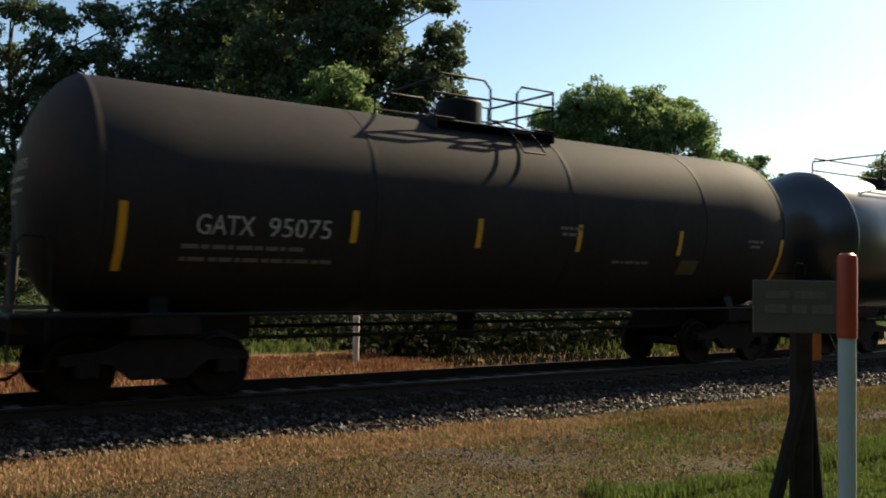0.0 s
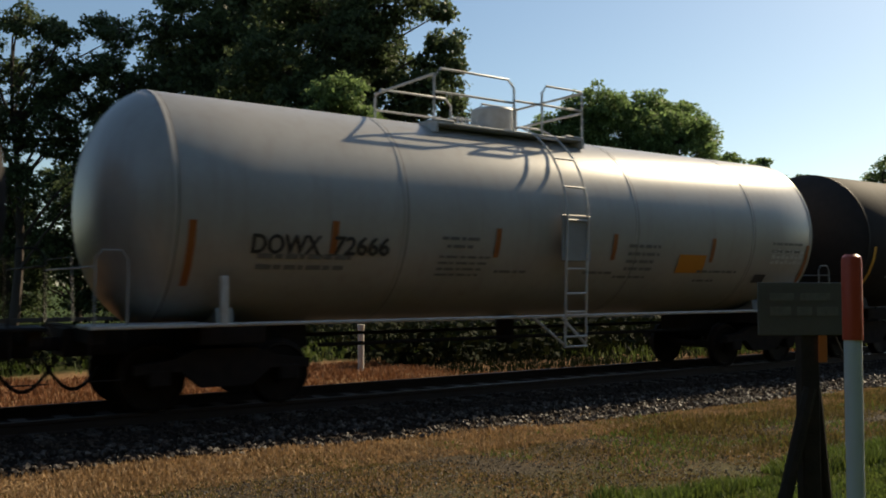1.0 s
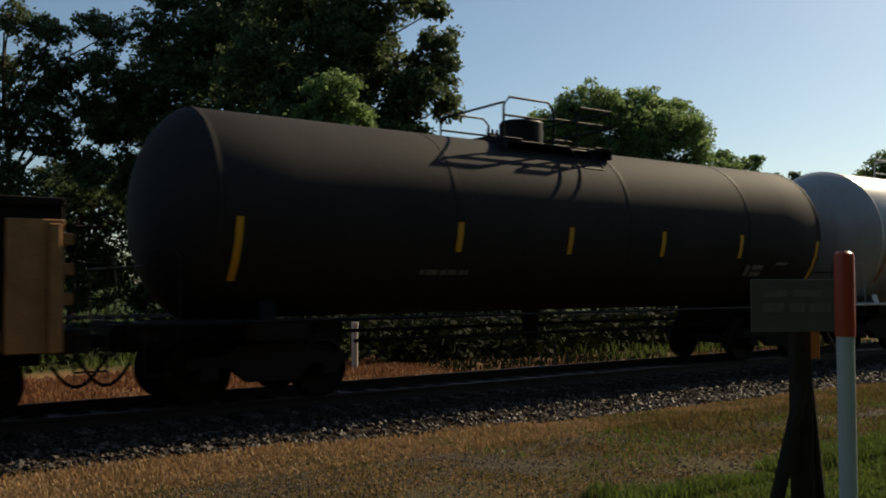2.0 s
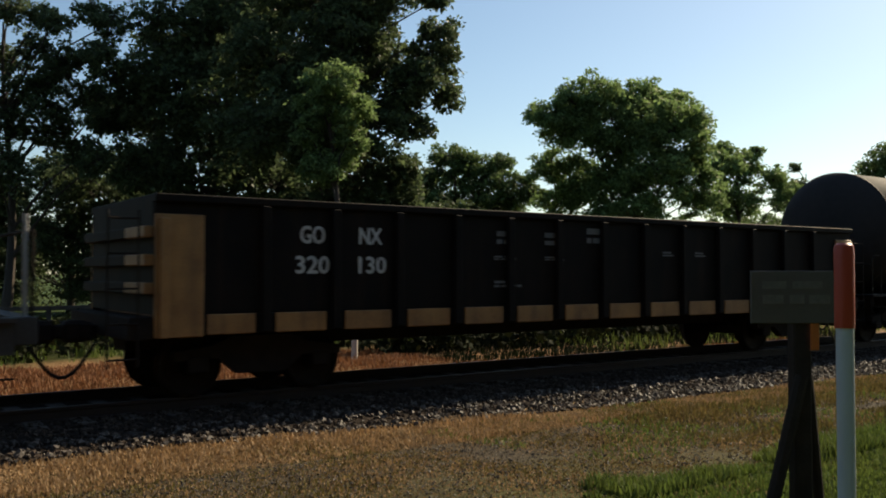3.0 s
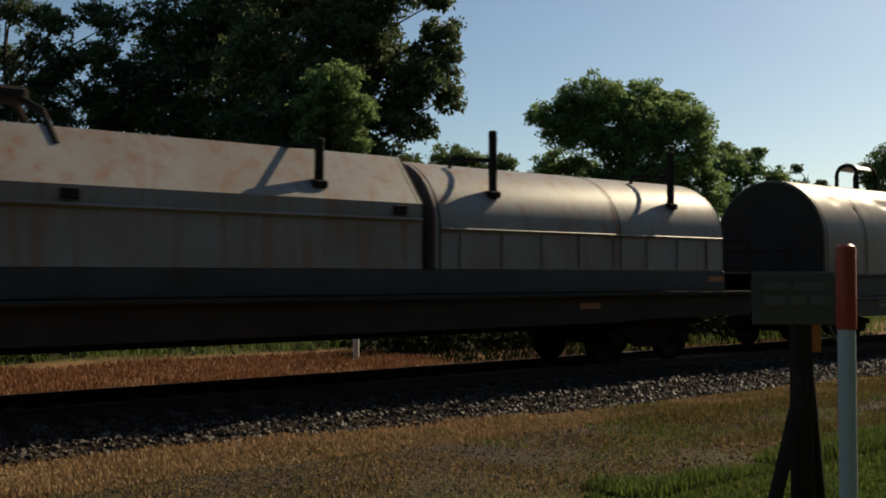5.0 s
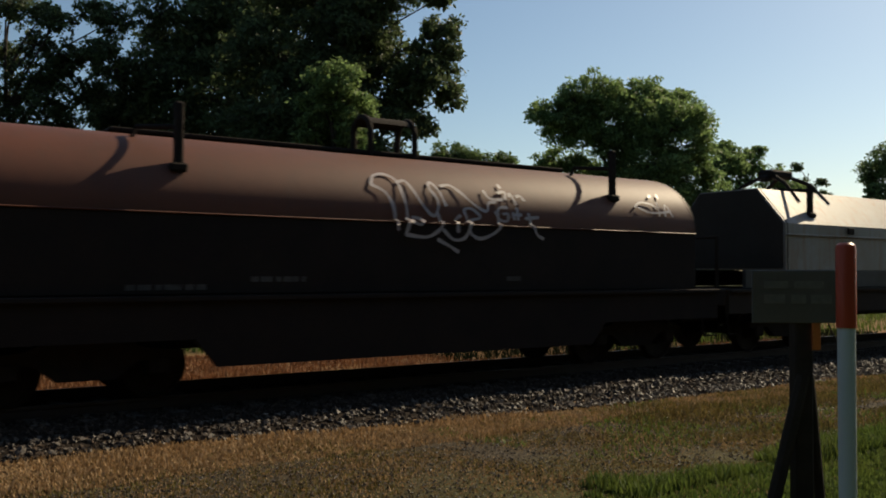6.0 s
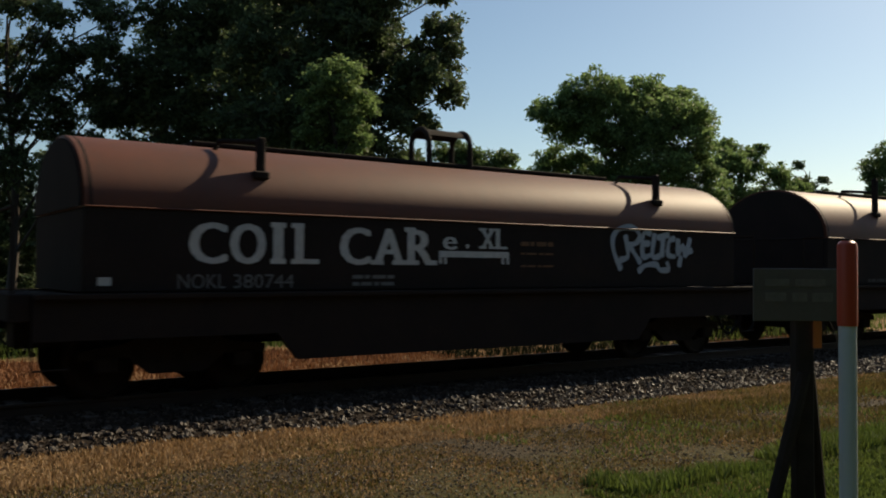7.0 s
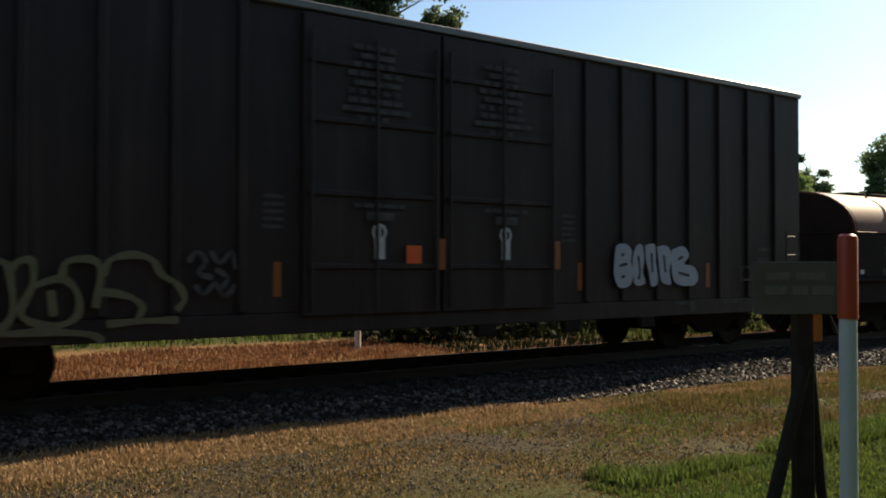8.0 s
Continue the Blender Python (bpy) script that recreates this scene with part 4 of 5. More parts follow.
    for s in (-1, 1):
        part("side_wall", boxes((-half + 0.6, half - 0.7, *sorted((s * 1.36, s * 1.44)), 1.33, 1.70)), M["up_body"], car)
    x0, x1 = half - 7.5, half - 0.75
    sec = arc_section(1.42, 1.71, 2.32, 3.48)
    hood(car, x0, x1, sec, M["white_hood"], (x0 + 0.03, x0 + 3.9, x1 - 0.03))
    part("hood_lip", boxes((x0 + 0.1, x1 - 0.02, -1.47, -1.425, 2.30, 2.34)), M["white_hood"], car)
    for k in range(8):
        part("skirt_rib", boxes((x0 + 0.45 + k * 0.83, x0 + 0.50 + k * 0.83, -1.455, -1.425, 1.74, 2.29)), M["white_hood"], car)
    for x in (x0 + 1.25, x1 - 1.25):
        lift_arm(car, x, 1.42, 2.32, 3.48, M["dark_under"], 0.46)
    sec2 = [(-1.42, 1.71), (-1.42, 2.68), (-0.75, 3.45), (0.75, 3.45), (1.42, 2.68), (1.42, 1.71)]
    y0, y1 = -half + 1.95, half - 7.75
    hood(car, y0, y1, sec2, M["white_hood"], (y0 + 0.03, y1 - 0.03))
    # Dark plate puts the shade on this end into its colour.
    bm = bmesh.new()
    extrude_x(bm, [(a * 0.97, 1.74 + (b - 1.71) * 0.97) for a, b in sec2], y0 - 0.03, y0 - 0.006)
    part("hood_end", bm, M["up_end"], car, "weathered hood end plate, coloured dark as its shaded side")
    part("hood_lip", boxes((y0, y1, -1.47, -1.425, 2.42, 2.46)), M["white_hood"], car)
    for x in (y0 + 1.2, y1 - 1.6):
        lift_arm(car, x, 1.42, 2.32, 3.45, M["dark_under"], 0.1)
        part("hood_vent", boxes((x + 1.1, x + 1.32, -1.47, -1.425, 2.5, 2.64)), M["dark_under"], car)
    lift_frame(car, y0 + 1.75, 3.45, M["dark_under"])
    part("stencil", on_flat(bars_bm([(0, 0, 0.13, 0.18), (0.18, 0, 0.13, 0.18)]), half - 3.2, -1.44, 1.42), M["letter_black"], car)
    part("reflective_strip", on_flat(bars_bm([(0, 0, 0.46, 0.1)]), half - 4.6, -1.5, 1.05), M["strip_dull"], car)
    part("reflective_strip", on_flat(bars_bm([(0, 0, 0.46, 0.1)]), half - 1.2, -1.44, 1.5), M["strip_dull"], car)
    return car


def brown_coil(u0, u1, kind):
    """A coil wagon with one long red-brown arched hood over black sides. u0, u1: the hood's ends."""
    c, half = (u0 + u1) / 2, (u1 - u0) / 2
    car = tagged(empty("covered_coil_car"), "coil wagon with a long red-brown hood and black lettered sides" if kind else "coil wagon with a red-brown hood and pale sprayed scribbles",
                 "coil car", "wagons of the train")
    CARS.append((car, c))
    coil_body(car, half + 0.55, 1.45, 0.78, 1.33, 0.42, M["coil_body"], (half - 1.25, -half + 1.25), half - 2.75, 0.3)
    crown = 3.36 if kind else 3.50
    sec = arc_section(1.42, 2.36, 2.40, crown)
    hood(car, -half, half, sec, M["brown_hood"], (-half + 0.03, half - 0.03))
    for s in (-1, 1):
        part("side_wall", boxes((-half, half, *sorted((s * 1.36, s * 1.44)), 1.34, 2.355)), M["coil_body"], car)
        part("top_lip", boxes((-half, half, *sorted((s * 1.40, s * 1.47)), 2.356, 2.378)), M["brown_hood"], car)
    for e in (-1, 1):
        part("end_wall", boxes((*sorted((e * half, e * (half - 0.06))), -1.35, 1.35, 1.34, 2.35)), M["coil_body"], car)
        bm = bmesh.new()
        extrude_x(bm, arc_section(1.37, 2.37, 2.40, crown - 0.04), *sorted((e * (half + 0.034), e * (half + 0.01))))
        part("hood_end", bm, M["coil_body"], car, "black hood end plate")
    part("crown_walkway", boxes((-half * 0.72, half * 0.62, -0.28, 0.28, crown, crown + 0.06)), M["dark_under"], car)
    lift_loop(car, 0.05, crown + 0.04, M["dark_under"])
    for x in (-half + 2.3, half - 2.0):
        lift_arm(car, x, 1.42, 2.40, crown, M["dark_under"], 0.04 if kind else 0.3)
    y, f = -1.44, -half
    if kind:
        part("lettering", on_flat(serif_bm("COIL", 0.55, ((0, 0.46), (0.54, 0.45), (1.08, 0.22), (1.46, 0.31))), f + 1.28, y, 1.70), M["letter_white"], car)
        part("lettering", on_flat(serif_bm("CAR", 0.55, ((0, 0.45), (0.55, 0.46), (1.12, 0.42))), f + 3.42, y, 1.70), M["letter_white"], car)
        part("lettering", on_flat(serif_bm("e", 0.3, ((0, 0.24),)), f + 5.16, y, 1.94), M["letter_white"], car)
        part("lettering", on_flat(serif_bm("XL", 0.32, ((0, 0.24), (0.3, 0.2))), f + 5.88, y, 1.96), M["letter_white"], car)
        part("lettering", on_flat(bars_bm([(0, 0, 1.35, 0.095), (0, -0.1, 0.05, 0.1), (0.09, -0.1, 0.05, 0.1), (1.2, -0.1, 0.05, 0.1), (1.3, -0.1, 0.05, 0.1), (0.5, 0.14, 0.06, 0.06)]), f + 5.08, y, 1.82), M["letter_white"], car)
        part("reporting_mark", on_flat(text_bm("NOKL", 0.19, 0.62), f + 1.12, y, 1.38), M["letter_grey"], car)
        part("car_number", on_flat(text_bm("380744", 0.19, 0.85), f + 1.85, y, 1.38), M["letter_grey"], car)
        part("stencil", on_flat(bars_bm([(0, 0, 0.7, 0.05), (0, 0.1, 0.7, 0.05)]), f + 3.6, y, 1.40), M["letter_grey"], car)
        part("stencil", on_flat(bars_bm([(0, 0, 0.7, 0.03), (0, 0.2, 0.75, 0.03), (0, 0.34, 0.72, 0.07)]), f + 6.68, y, 1.68), M["stencil_ochre"], car)
        part("stencil", on_flat(bars_bm([(0, 0, 0.16, 0.1)]), f + 0.16, y, 1.42), M["letter_white"], car)
        part("graffiti", on_flat(strokes_bm([[(a, b * 0.95) for a, b in ln] for ln in tag_lines()], 0.118), half - 3.36, y, 1.58), M["paint_white"], car, "white sprayed graffiti lettering")
    else:
        def sprayed(*rows):
            return [[((a - 38) * 0.051, (55.7 - b) * 0.06) for a, b in row] for row in rows]
        big = sprayed([(38, 47), (40, 44), (44, 43.2), (47, 45), (48, 50), (48.5, 56), (47, 60)], [(38, 47), (42, 49), (44, 53), (44.5, 59)],
                      [(47, 46), (50, 45), (52, 48), (54.5, 52.5), (58, 55), (60, 51), (58, 47), (59, 45), (61, 47), (62.5, 52)], [(62.5, 46), (66, 45.5), (69, 47.5), (73, 51), (77.5, 53), (79, 50.5), (82, 50)],
                      [(48, 56), (52, 57.5), (53, 56), (50, 55.5)], [(47, 60), (54, 60.5), (58, 59), (60, 57), (59, 54)])
        tail = sprayed([(60, 58.5), (64, 61), (68.5, 60), (70, 56), (69, 53), (72, 52.5), (75, 54.8), (71, 56), (70, 59), (74, 60.5), (80, 58.5), (82, 56), (81, 53)], [(65.5, 59), (65.5, 56), (67.5, 54.5)], [(58, 61), (62, 62.5), (65.5, 64)])
        small = sprayed([(78.5, 46.5), (80, 49), (85, 49.2)], [(84, 47), (87, 46.5), (86, 49)], [(88, 48), (89, 47), (90, 50.5)], [(91, 48), (92.5, 47.5), (94, 49)], [(85.8, 44), (85.8, 45.2)],
                        [(86, 51.5), (82.5, 52), (82.2, 55), (85.5, 55.5), (86, 53.5), (84, 53.5)], [(88, 53), (88.5, 55)], [(90, 51.5), (90, 55)], [(89, 53.5), (91.5, 53.5)], [(93, 54.5), (98.5, 54)], [(94.5, 53), (96, 58.5), (99, 60)])
        bm = strokes_bm(big + tail + small, 0.06)
        hood_wrap(bm, f + 5.1, 2.40, 1.42, crown - 2.40, 0.04)
        part("graffiti", bm, M["paint_pink"], car, "pale sprayed scribble over the hood")
        bm = strokes_bm([[(0.0, 0.3), (0.2, 0.42), (0.5, 0.38), (0.55, 0.3)], [(0.1, 0.3), (0.4, 0.2), (0.9, 0.25)], [(0.6, 0.15), (0.65, 0.45)], [(0.75, 0.15), (0.85, 0.4), (0.95, 0.15)], [(0.5, 0.55), (0.6, 0.62)], [(0.75, 0.55), (0.8, 0.65)]], 0.05)
        hood_wrap(bm, half - 1.55, 2.40, 1.42, crown - 2.40, 0.15)
        part("graffiti", bm, M["paint_pink"], car, "pale sprayed scribble over the hood")
        for a, b, ww in ((3.2, 1.5, 0.8), (1.6, 1.4, 1.0), (7.5, 1.5, 0.3)):
            part("stencil", on_flat(bars_bm([(0, 0, ww, 0.07)]), f + a, y, b), M["letter_faint"], car)
    return car


def hood_wrap(bm, x, zs, w, rise, down):
    """Lay sprayed strokes over an arched hood and down the wall below it."""
    bmesh.ops.subdivide_edges(bm, edges=bm.edges[:], cuts=2)
    for v in bm.verts:
        a, b, c = v.co
        b += down
        if b < 0.0:
            v.co = (x + a, -w - 0.105, zs + b)
        else:
            g = b / 1.2
            v.co = (x + a, -(w + 0.02) * math.cos(g), zs + (rise + 0.02) * math.sin(g))


def serif_bm(words, size, spans):
    """Bold slab lettering: the built-in font, thickened, with feet on the stems. spans: (start, width) of each letter."""
    out = bmesh.new()
    foot, thick = 0.075 * size / 0.5, 0.06 * size / 0.5
    for ch, (x, w) in zip(words, spans):
        bm = text_bm(ch, size, w if ch != "I" else w * 0.42)
        shift = x + (w * 0.29 if ch == "I" else 0)
        for dx in (-0.05, -0.015, 0.015, 0.05):
            for f in bm.faces:
                out.faces.new([out.verts.new((v.co.x + shift + dx * size, v.co.y, 0)) for v in f.verts])
        bm.free()
        feet = {"I": [(0, w, 0), (0, w, 1)], "L": [(-foot, 0.35 * w, 1), (-foot, w * 0.2, 0)], "A": [(-foot, 0.3 * w, 0), (0.62 * w, w + foot, 0)], "R": [(-foot, 0.42 * w, 0), (-foot, 0.3 * w, 1), (0.8 * w, w + foot, 0)],
                "X": [(-foot, 0.4 * w, 0), (0.6 * w, w + foot, 0), (-foot, 0.4 * w, 1), (0.6 * w, w + foot, 1)]}.get(ch, [])
        for a, b, top in feet:
            z = size - thick if top else 0
            out.faces.new([out.verts.new(p) for p in ((x + a, z, 0), (x + b, z, 0), (x + b, z + thick, 0), (x + a, z + thick, 0))])
    return out


def tag_lines():
    """Angular sprayed lettering with a flourish beneath."""
    return [[(0.21, 0.08), (0.04, 0.4), (0.02, 0.66), (0.2, 0.83), (0.54, 0.85), (0.69, 0.7), (0.58, 0.56), (0.37, 0.54)], [(0.42, 0.54), (0.56, 0.37), (0.71, 0.2)], [(0.33, 0.7), (0.39, 0.33), (0.2, 0.25)],
            [(0.98, 0.76), (0.79, 0.75), (0.77, 0.33), (0.96, 0.35)], [(0.79, 0.56), (0.94, 0.57)], [(1.08, 0.75), (1.02, 0.33), (1.2, 0.33)], [(1.16, 0.68), (1.46, 0.75)], [(1.31, 0.7), (1.27, 0.33)],
            [(1.62, 0.68), (1.47, 0.62), (1.44, 0.37), (1.62, 0.33)], [(1.72, 0.66), (1.7, 0.37), (1.85, 0.54), (1.91, 0.33), (2.05, 0.68)], [(1.79, 0.33), (1.74, 0.15)], [(2.05, 0.68), (1.95, 0.42), (2.1, 0.46)],
            [(0.66, 0.04), (0.83, 0.15), (1.12, 0.17), (1.22, 0.07), (1.45, 0.08), (1.41, 0.21)]]


def blob_bm(outline):
    """A filled sprayed shape with a rounded outline."""
    bm = bmesh.new()
    pts = rounded(outline + outline[:1], 4)[:-1]
    bm.faces.new([bm.verts.new(p) for p in pts])
    bmesh.ops.triangulate(bm, faces=bm.faces)
    return bm


def boxcar(u0, u1):
    c, half = (u0 + u1) / 2, (u1 - u0) / 2
    car = tagged(empty("boxcar"), "tall dark brown boxcar with ribbed sides and graffiti", "boxcar", "wagons of the train")
    CARS.append((car, c))
    w, z0, z1 = 1.56, 0.98, 5.09
    for s in (-1, 1):
        part("side_wall", boxes((-half, half, *sorted((s * (w - 0.06), s * w)), z0, z1)), M["boxcar"], car)
        part("side_sill", boxes((-half + 1.0, half - 1.0, *sorted((s * (w - 0.05), s * (w + 0.03))), 0.70, z0)), M["boxcar"], car)
        part("eave", boxes((-half, half, *sorted((s * (w - 0.02), s * (w + 0.06))), z1 - 0.02, z1 + 0.09)), M["roof_steel"], car)
        for i in range(1, 21):
            x = half - i * 0.87
            if -0.1 < x - DOOR < 0.1 + DOOR_W:
                continue
            part("rib", boxes((x - 0.06, x + 0.06, *sorted((s * (w + 0.002), s * (w + 0.06))), z0 + 0.02, z1 - 0.03), bevel=0.02), M["boxcar"], car)
    d0 = DOOR
    for k in range(2):
        a = d0 + k * DOOR_W / 2
        b = a + DOOR_W / 2 - 0.05
        door = part("plug_door", boxes((a, b, -w - 0.08, -w - 0.002, z0 - 0.05, z1 - 0.06)), M["boxcar"], car, "dark brown sliding plug door")
        for x in (a + 0.1, (a + b) / 2, b - 0.1):
            part("door_bar", tubes([[(x, -w - 0.13, z0), (x, -w - 0.13, z1 - 0.3)]], 0.025), M["boxcar"], door)
        for z in (1.6, 2.6, 3.6, 4.4):
            part("door_rib", boxes((a + 0.05, b - 0.05, -w - 0.115, -w - 0.083, z - 0.04, z + 0.04)), M["boxcar"], door)
        for i, words in enumerate((3, 6, 5, 5, 4, 5, 4, 3, 4)):
            for k in range(words):
                wide = 0.13 + 0.05 * ((i * 2 + k * 3) % 3)
                part("stencil_word", on_flat(bars_bm([(0, 0, wide - 0.03, 0.075)]), (a + b) / 2 + (k - words / 2) * 0.185, -w - 0.115, 3.62 + 0.125 * i), M["letter_faint"], door)
        part("stencil", on_flat(bars_bm([(0, 0, 0.9, 0.06), (0.2, -0.18, 0.45, 0.12)]), a + 0.75, -w - 0.115, 2.42), M["letter_faint"], door)
        ring_pts = [(0.1 * math.cos(t), 0.1 * math.sin(t)) for t in [math.tau * i / 14 for i in range(15)]]
        part("decal", on_flat(strokes_bm([ring_pts, [(0, -0.1), (0, 0.1)]], 0.05), a + 1.15, -w - 0.115, 2.08), M["letter_white"], door)
        part("decal", on_flat(bars_bm([(0, 0, 0.17, 0.28)]), a + 1.07, -w - 0.115, 1.70), M["letter_white"], door)
        part("reflective_strip", on_flat(bars_bm([(0, 0, 0.11, 0.457)]), b - 0.05, -w - 0.115, 1.55), M["strip_dull"], door)
    part("orange_label", on_flat(bars_bm([(0, 0, 0.26, 0.26)]), d0 + 1.6, -w - 0.118, 1.64), M["orange"], car, "small orange square label")
    for x in (-half + 0.6, d0 - 0.4, d0 + DOOR_W + 0.5, half - 3.0):
        part("reflective_strip", on_flat(bars_bm([(0, 0, 0.11, 0.457)]), x, -w - 0.002, 1.2), M["strip_dull"], car)
    for a, b in ((d0 - 0.55, 2.1), (d0 + DOOR_W + 0.15, 2.0)):
        part("stencil", on_flat(bars_bm([(0, 0.1 * i, 0.3, 0.05) for i in range(5)]), a, -w - 0.002, b), M["letter_faint"], car)
    for a, b, wide, high in ((-3.5, 0.76, 0.16, 0.2), (-3.9, 0.9, 0.8, 0.05), (-2.5, 0.9, 0.9, 0.05), (-2.05, 1.32, 0.34, 0.04), (-2.05, 1.56, 0.34, 0.04), (-2.05, 1.36, 0.04, 0.2), (-1.75, 1.36, 0.04, 0.2), (-1.5, 1.5, 0.4, 0.06), (-1.5, 1.7, 0.4, 0.06), (-1.5, 1.9, 0.4, 0.06)):
        part("stencil", on_flat(bars_bm([(0, 0, min(wide, 0.39), high)]), half + a, -w - (0.065 if b > 1 else 0.032), b), M["letter_faint"], car)
    for a in (4.6, 6.4, 8.2):
        part("door_bracket", boxes((half - a - 0.18, half - a + 0.18, -w - 0.03, -w + 0.1, 0.52, 0.7)), M["dark_under"], car)
    bm = bmesh.new()
    extrude_x(bm, [(-w - 0.03, z1 + 0.02), (-w - 0.03, z1 + 0.08), (0, z1 + 0.24), (w + 0.03, z1 + 0.08), (w + 0.03, z1 + 0.02)], -half, half)
    part("roof", bm, M["roof_steel"], car, "weathered galvanised roof")
    for e in (-1, 1):
        part("end_wall", boxes((*sorted((e * half, e * (half - 0.06))), -w + 0.06, w - 0.06, z0, z1)), M["boxcar"], car)
        for z in [1.3 + 0.35 * i for i in range(10)]:
            part("end_rib", boxes((*sorted((e * (half + 0.002), e * (half + 0.06))), -w + 0.2, w - 0.2, z - 0.07, z + 0.07), bevel=0.025), M["boxcar"], car)
        ladder(car, e * half - (0.6 if e > 0 else -0.15), -w - 0.09, 0.7, 2.2, M["boxcar"], 0.42)
        part("end_sill", boxes((*sorted((e * half, e * (half + 0.35))), -w + 0.1, w - 0.1, 0.72, z0 + 0.05)), M["dark_under"], car)
        coupler(car, e * (half + 0.3), e)
    for x in (half - 2.2, -half + 2.2):
        truck_parts(car, x)
    part("floor_frame", boxes((-half, half, -w + 0.08, w - 0.08, 0.9, 1.04)), M["dark_under"], car)
    part("centre_sill", boxes((-half, half, -0.35, 0.35, 0.6, 0.89)), M["dark_under"], car)
    def sprayed(*rows):
        return [[(a * 0.0567, (27 - b) * 0.043) for a, b in row] for row in rows]
    left = sprayed([(0, 6.5), (7, 8.5), (10, 11), (9, 19), (11, 25), (15, 26.5), (18, 22), (17.5, 12), (16, 8.5), (10, 8.5)], [(0, 11), (3, 16), (4.5, 23), (8, 27.5), (5, 27)],
                   [(17.5, 11), (19, 8.5), (21.5, 8.5), (21.5, 15), (19.5, 21), (21, 24), (26, 25.5), (30, 23), (30, 17), (27, 13), (21.5, 15)], [(25, 16.5), (25.5, 22.5)], [(11, 25), (16, 27), (24, 27), (32, 28), (35, 30)])
    right = sprayed([(27, 13), (28, 8.5), (33, 8), (34.5, 12), (33.5, 21), (34.5, 17), (40, 18), (43, 21), (42, 24.5)], [(35, 12), (36.5, 8), (41, 6.5), (45, 8), (47, 12), (50.5, 15), (52, 19), (50.5, 22)], [(36, 25.5), (43, 25), (50.5, 25)])
    for lines in (left, right):
        part("graffiti", on_flat(strokes_bm(lines, 0.10), -7.0, -w - 0.062, 0.86), M["paint_olive"], car, "faded yellow-green sprayed outline lettering")
    part("graffiti", on_flat(strokes_bm([[(0, 0.5), (0.1, 0.62), (0.22, 0.5), (0.12, 0.36), (0.3, 0.3)], [(0.28, 0.62), (0.4, 0.48), (0.55, 0.62), (0.6, 0.42)], [(0.08, 0.2), (0.2, 0.1), (0.34, 0.22), (0.46, 0.06), (0.6, 0.2)], [(0.35, 0.4), (0.5, 0.3), (0.44, 0.18)]], 0.08), -4.0, -w - 0.062, 1.16), M["letter_faint"], car, "faded pale sprayed scribble")
    letters = ([(0.0, 0.45), (0.05, 0.78), (0.25, 0.82), (0.38, 0.7), (0.36, 0.5), (0.42, 0.3), (0.35, 0.05), (0.12, 0.0), (0.0, 0.2)], [(0.44, 0.55), (0.52, 0.78), (0.66, 0.8), (0.70, 0.5), (0.66, 0.3), (0.72, 0.08), (0.5, 0.05), (0.46, 0.3)],
               [(0.76, 0.8), (0.98, 0.82), (1.0, 0.5), (1.05, 0.1), (0.9, 0.02), (0.84, 0.3), (0.78, 0.5)], [(1.07, 0.78), (1.3, 0.8), (1.42, 0.6), (1.36, 0.3), (1.4, 0.05), (1.18, 0.1), (1.12, 0.4)],
               [(1.48, 0.72), (1.75, 0.8), (1.9, 0.62), (1.78, 0.45), (2.0, 0.4), (2.12, 0.2), (2.0, 0.02), (1.6, 0.05), (1.48, 0.3)])
    for outline in letters:
        part("graffiti", on_flat(blob_bm([(c + (a - c) * 1.14, b * 0.92) for c in [sum(q[0] for q in outline) / len(outline)] for a, b in outline]), half - 5.46, -w - 0.062, 1.23), M["paint_white"], car, "pale blue sprayed bubble letter")
    for line in ([(0.1, 0.42), (0.28, 0.46)], [(0.14, 0.62), (0.2, 0.64)], [(0.14, 0.2), (0.22, 0.22)], [(0.56, 0.6), (0.6, 0.3), (0.56, 0.16)], [(0.9, 0.66), (0.92, 0.3)], [(1.22, 0.62), (1.26, 0.3)], [(1.6, 0.55), (1.72, 0.6)], [(1.62, 0.28), (1.9, 0.22)]):
        part("graffiti_outline", on_flat(strokes_bm([[(a, b * 0.9) for a, b in line]], 0.05), half - 5.46, -w - 0.068, 1.23), M["letter_black"], car)
    return car


DOOR, DOOR_W = -2.45, 4.55


def build_train():
    black_car(18.8, 32.1, False, True)
    black_car(2.66, 16.04)
    white_car(-12.92, 0.37)
    black_car(-28.6, -15.27, False, shell=(2.63, 1.50))
    gondola(-45.86, -30.5)
    up_coil(-65.2, -47.4)
    white_coil(-84.0, -66.95)
    brown_coil(-97.0, -84.9, 0)
    brown_coil(-112.3, -100.2, 1)
    boxcar(-132.4, -114.62)


build_train()


# ---- trees, fence, signs ----
def spot(px_angle, depth):
    """A place on the plan by the angle right of the view's axis (tangent) and the depth along it."""
    th = radians(90 + YAW)
    ax, rt = Vector((math.cos(th), math.sin(th))), Vector((math.sin(th), -math.cos(th)))
    p = Vector(EYE[:2]) + ax * depth + rt * depth * px_angle
    return p.x, p.y


def leaf_mesh(points, size, seed):
    """Many small bent leaves, each two faces folded on a midrib."""
    rng = np.random.default_rng(seed)
    p = np.asarray(points, dtype=float)
    n = len(p)
    s = (size * rng.uniform(0.6, 1.4, n))[:, None]
    a, b = rng.uniform(0, math.tau, n), rng.uniform(-1.2, 0.5, n)
    d = np.stack([np.cos(a) * np.cos(b), np.sin(a) * np.cos(b), np.sin(b)], 1)
    side = np.cross(d, rng.normal(0, 1, (n, 3)) + np.array((0, 0, 0.5)))
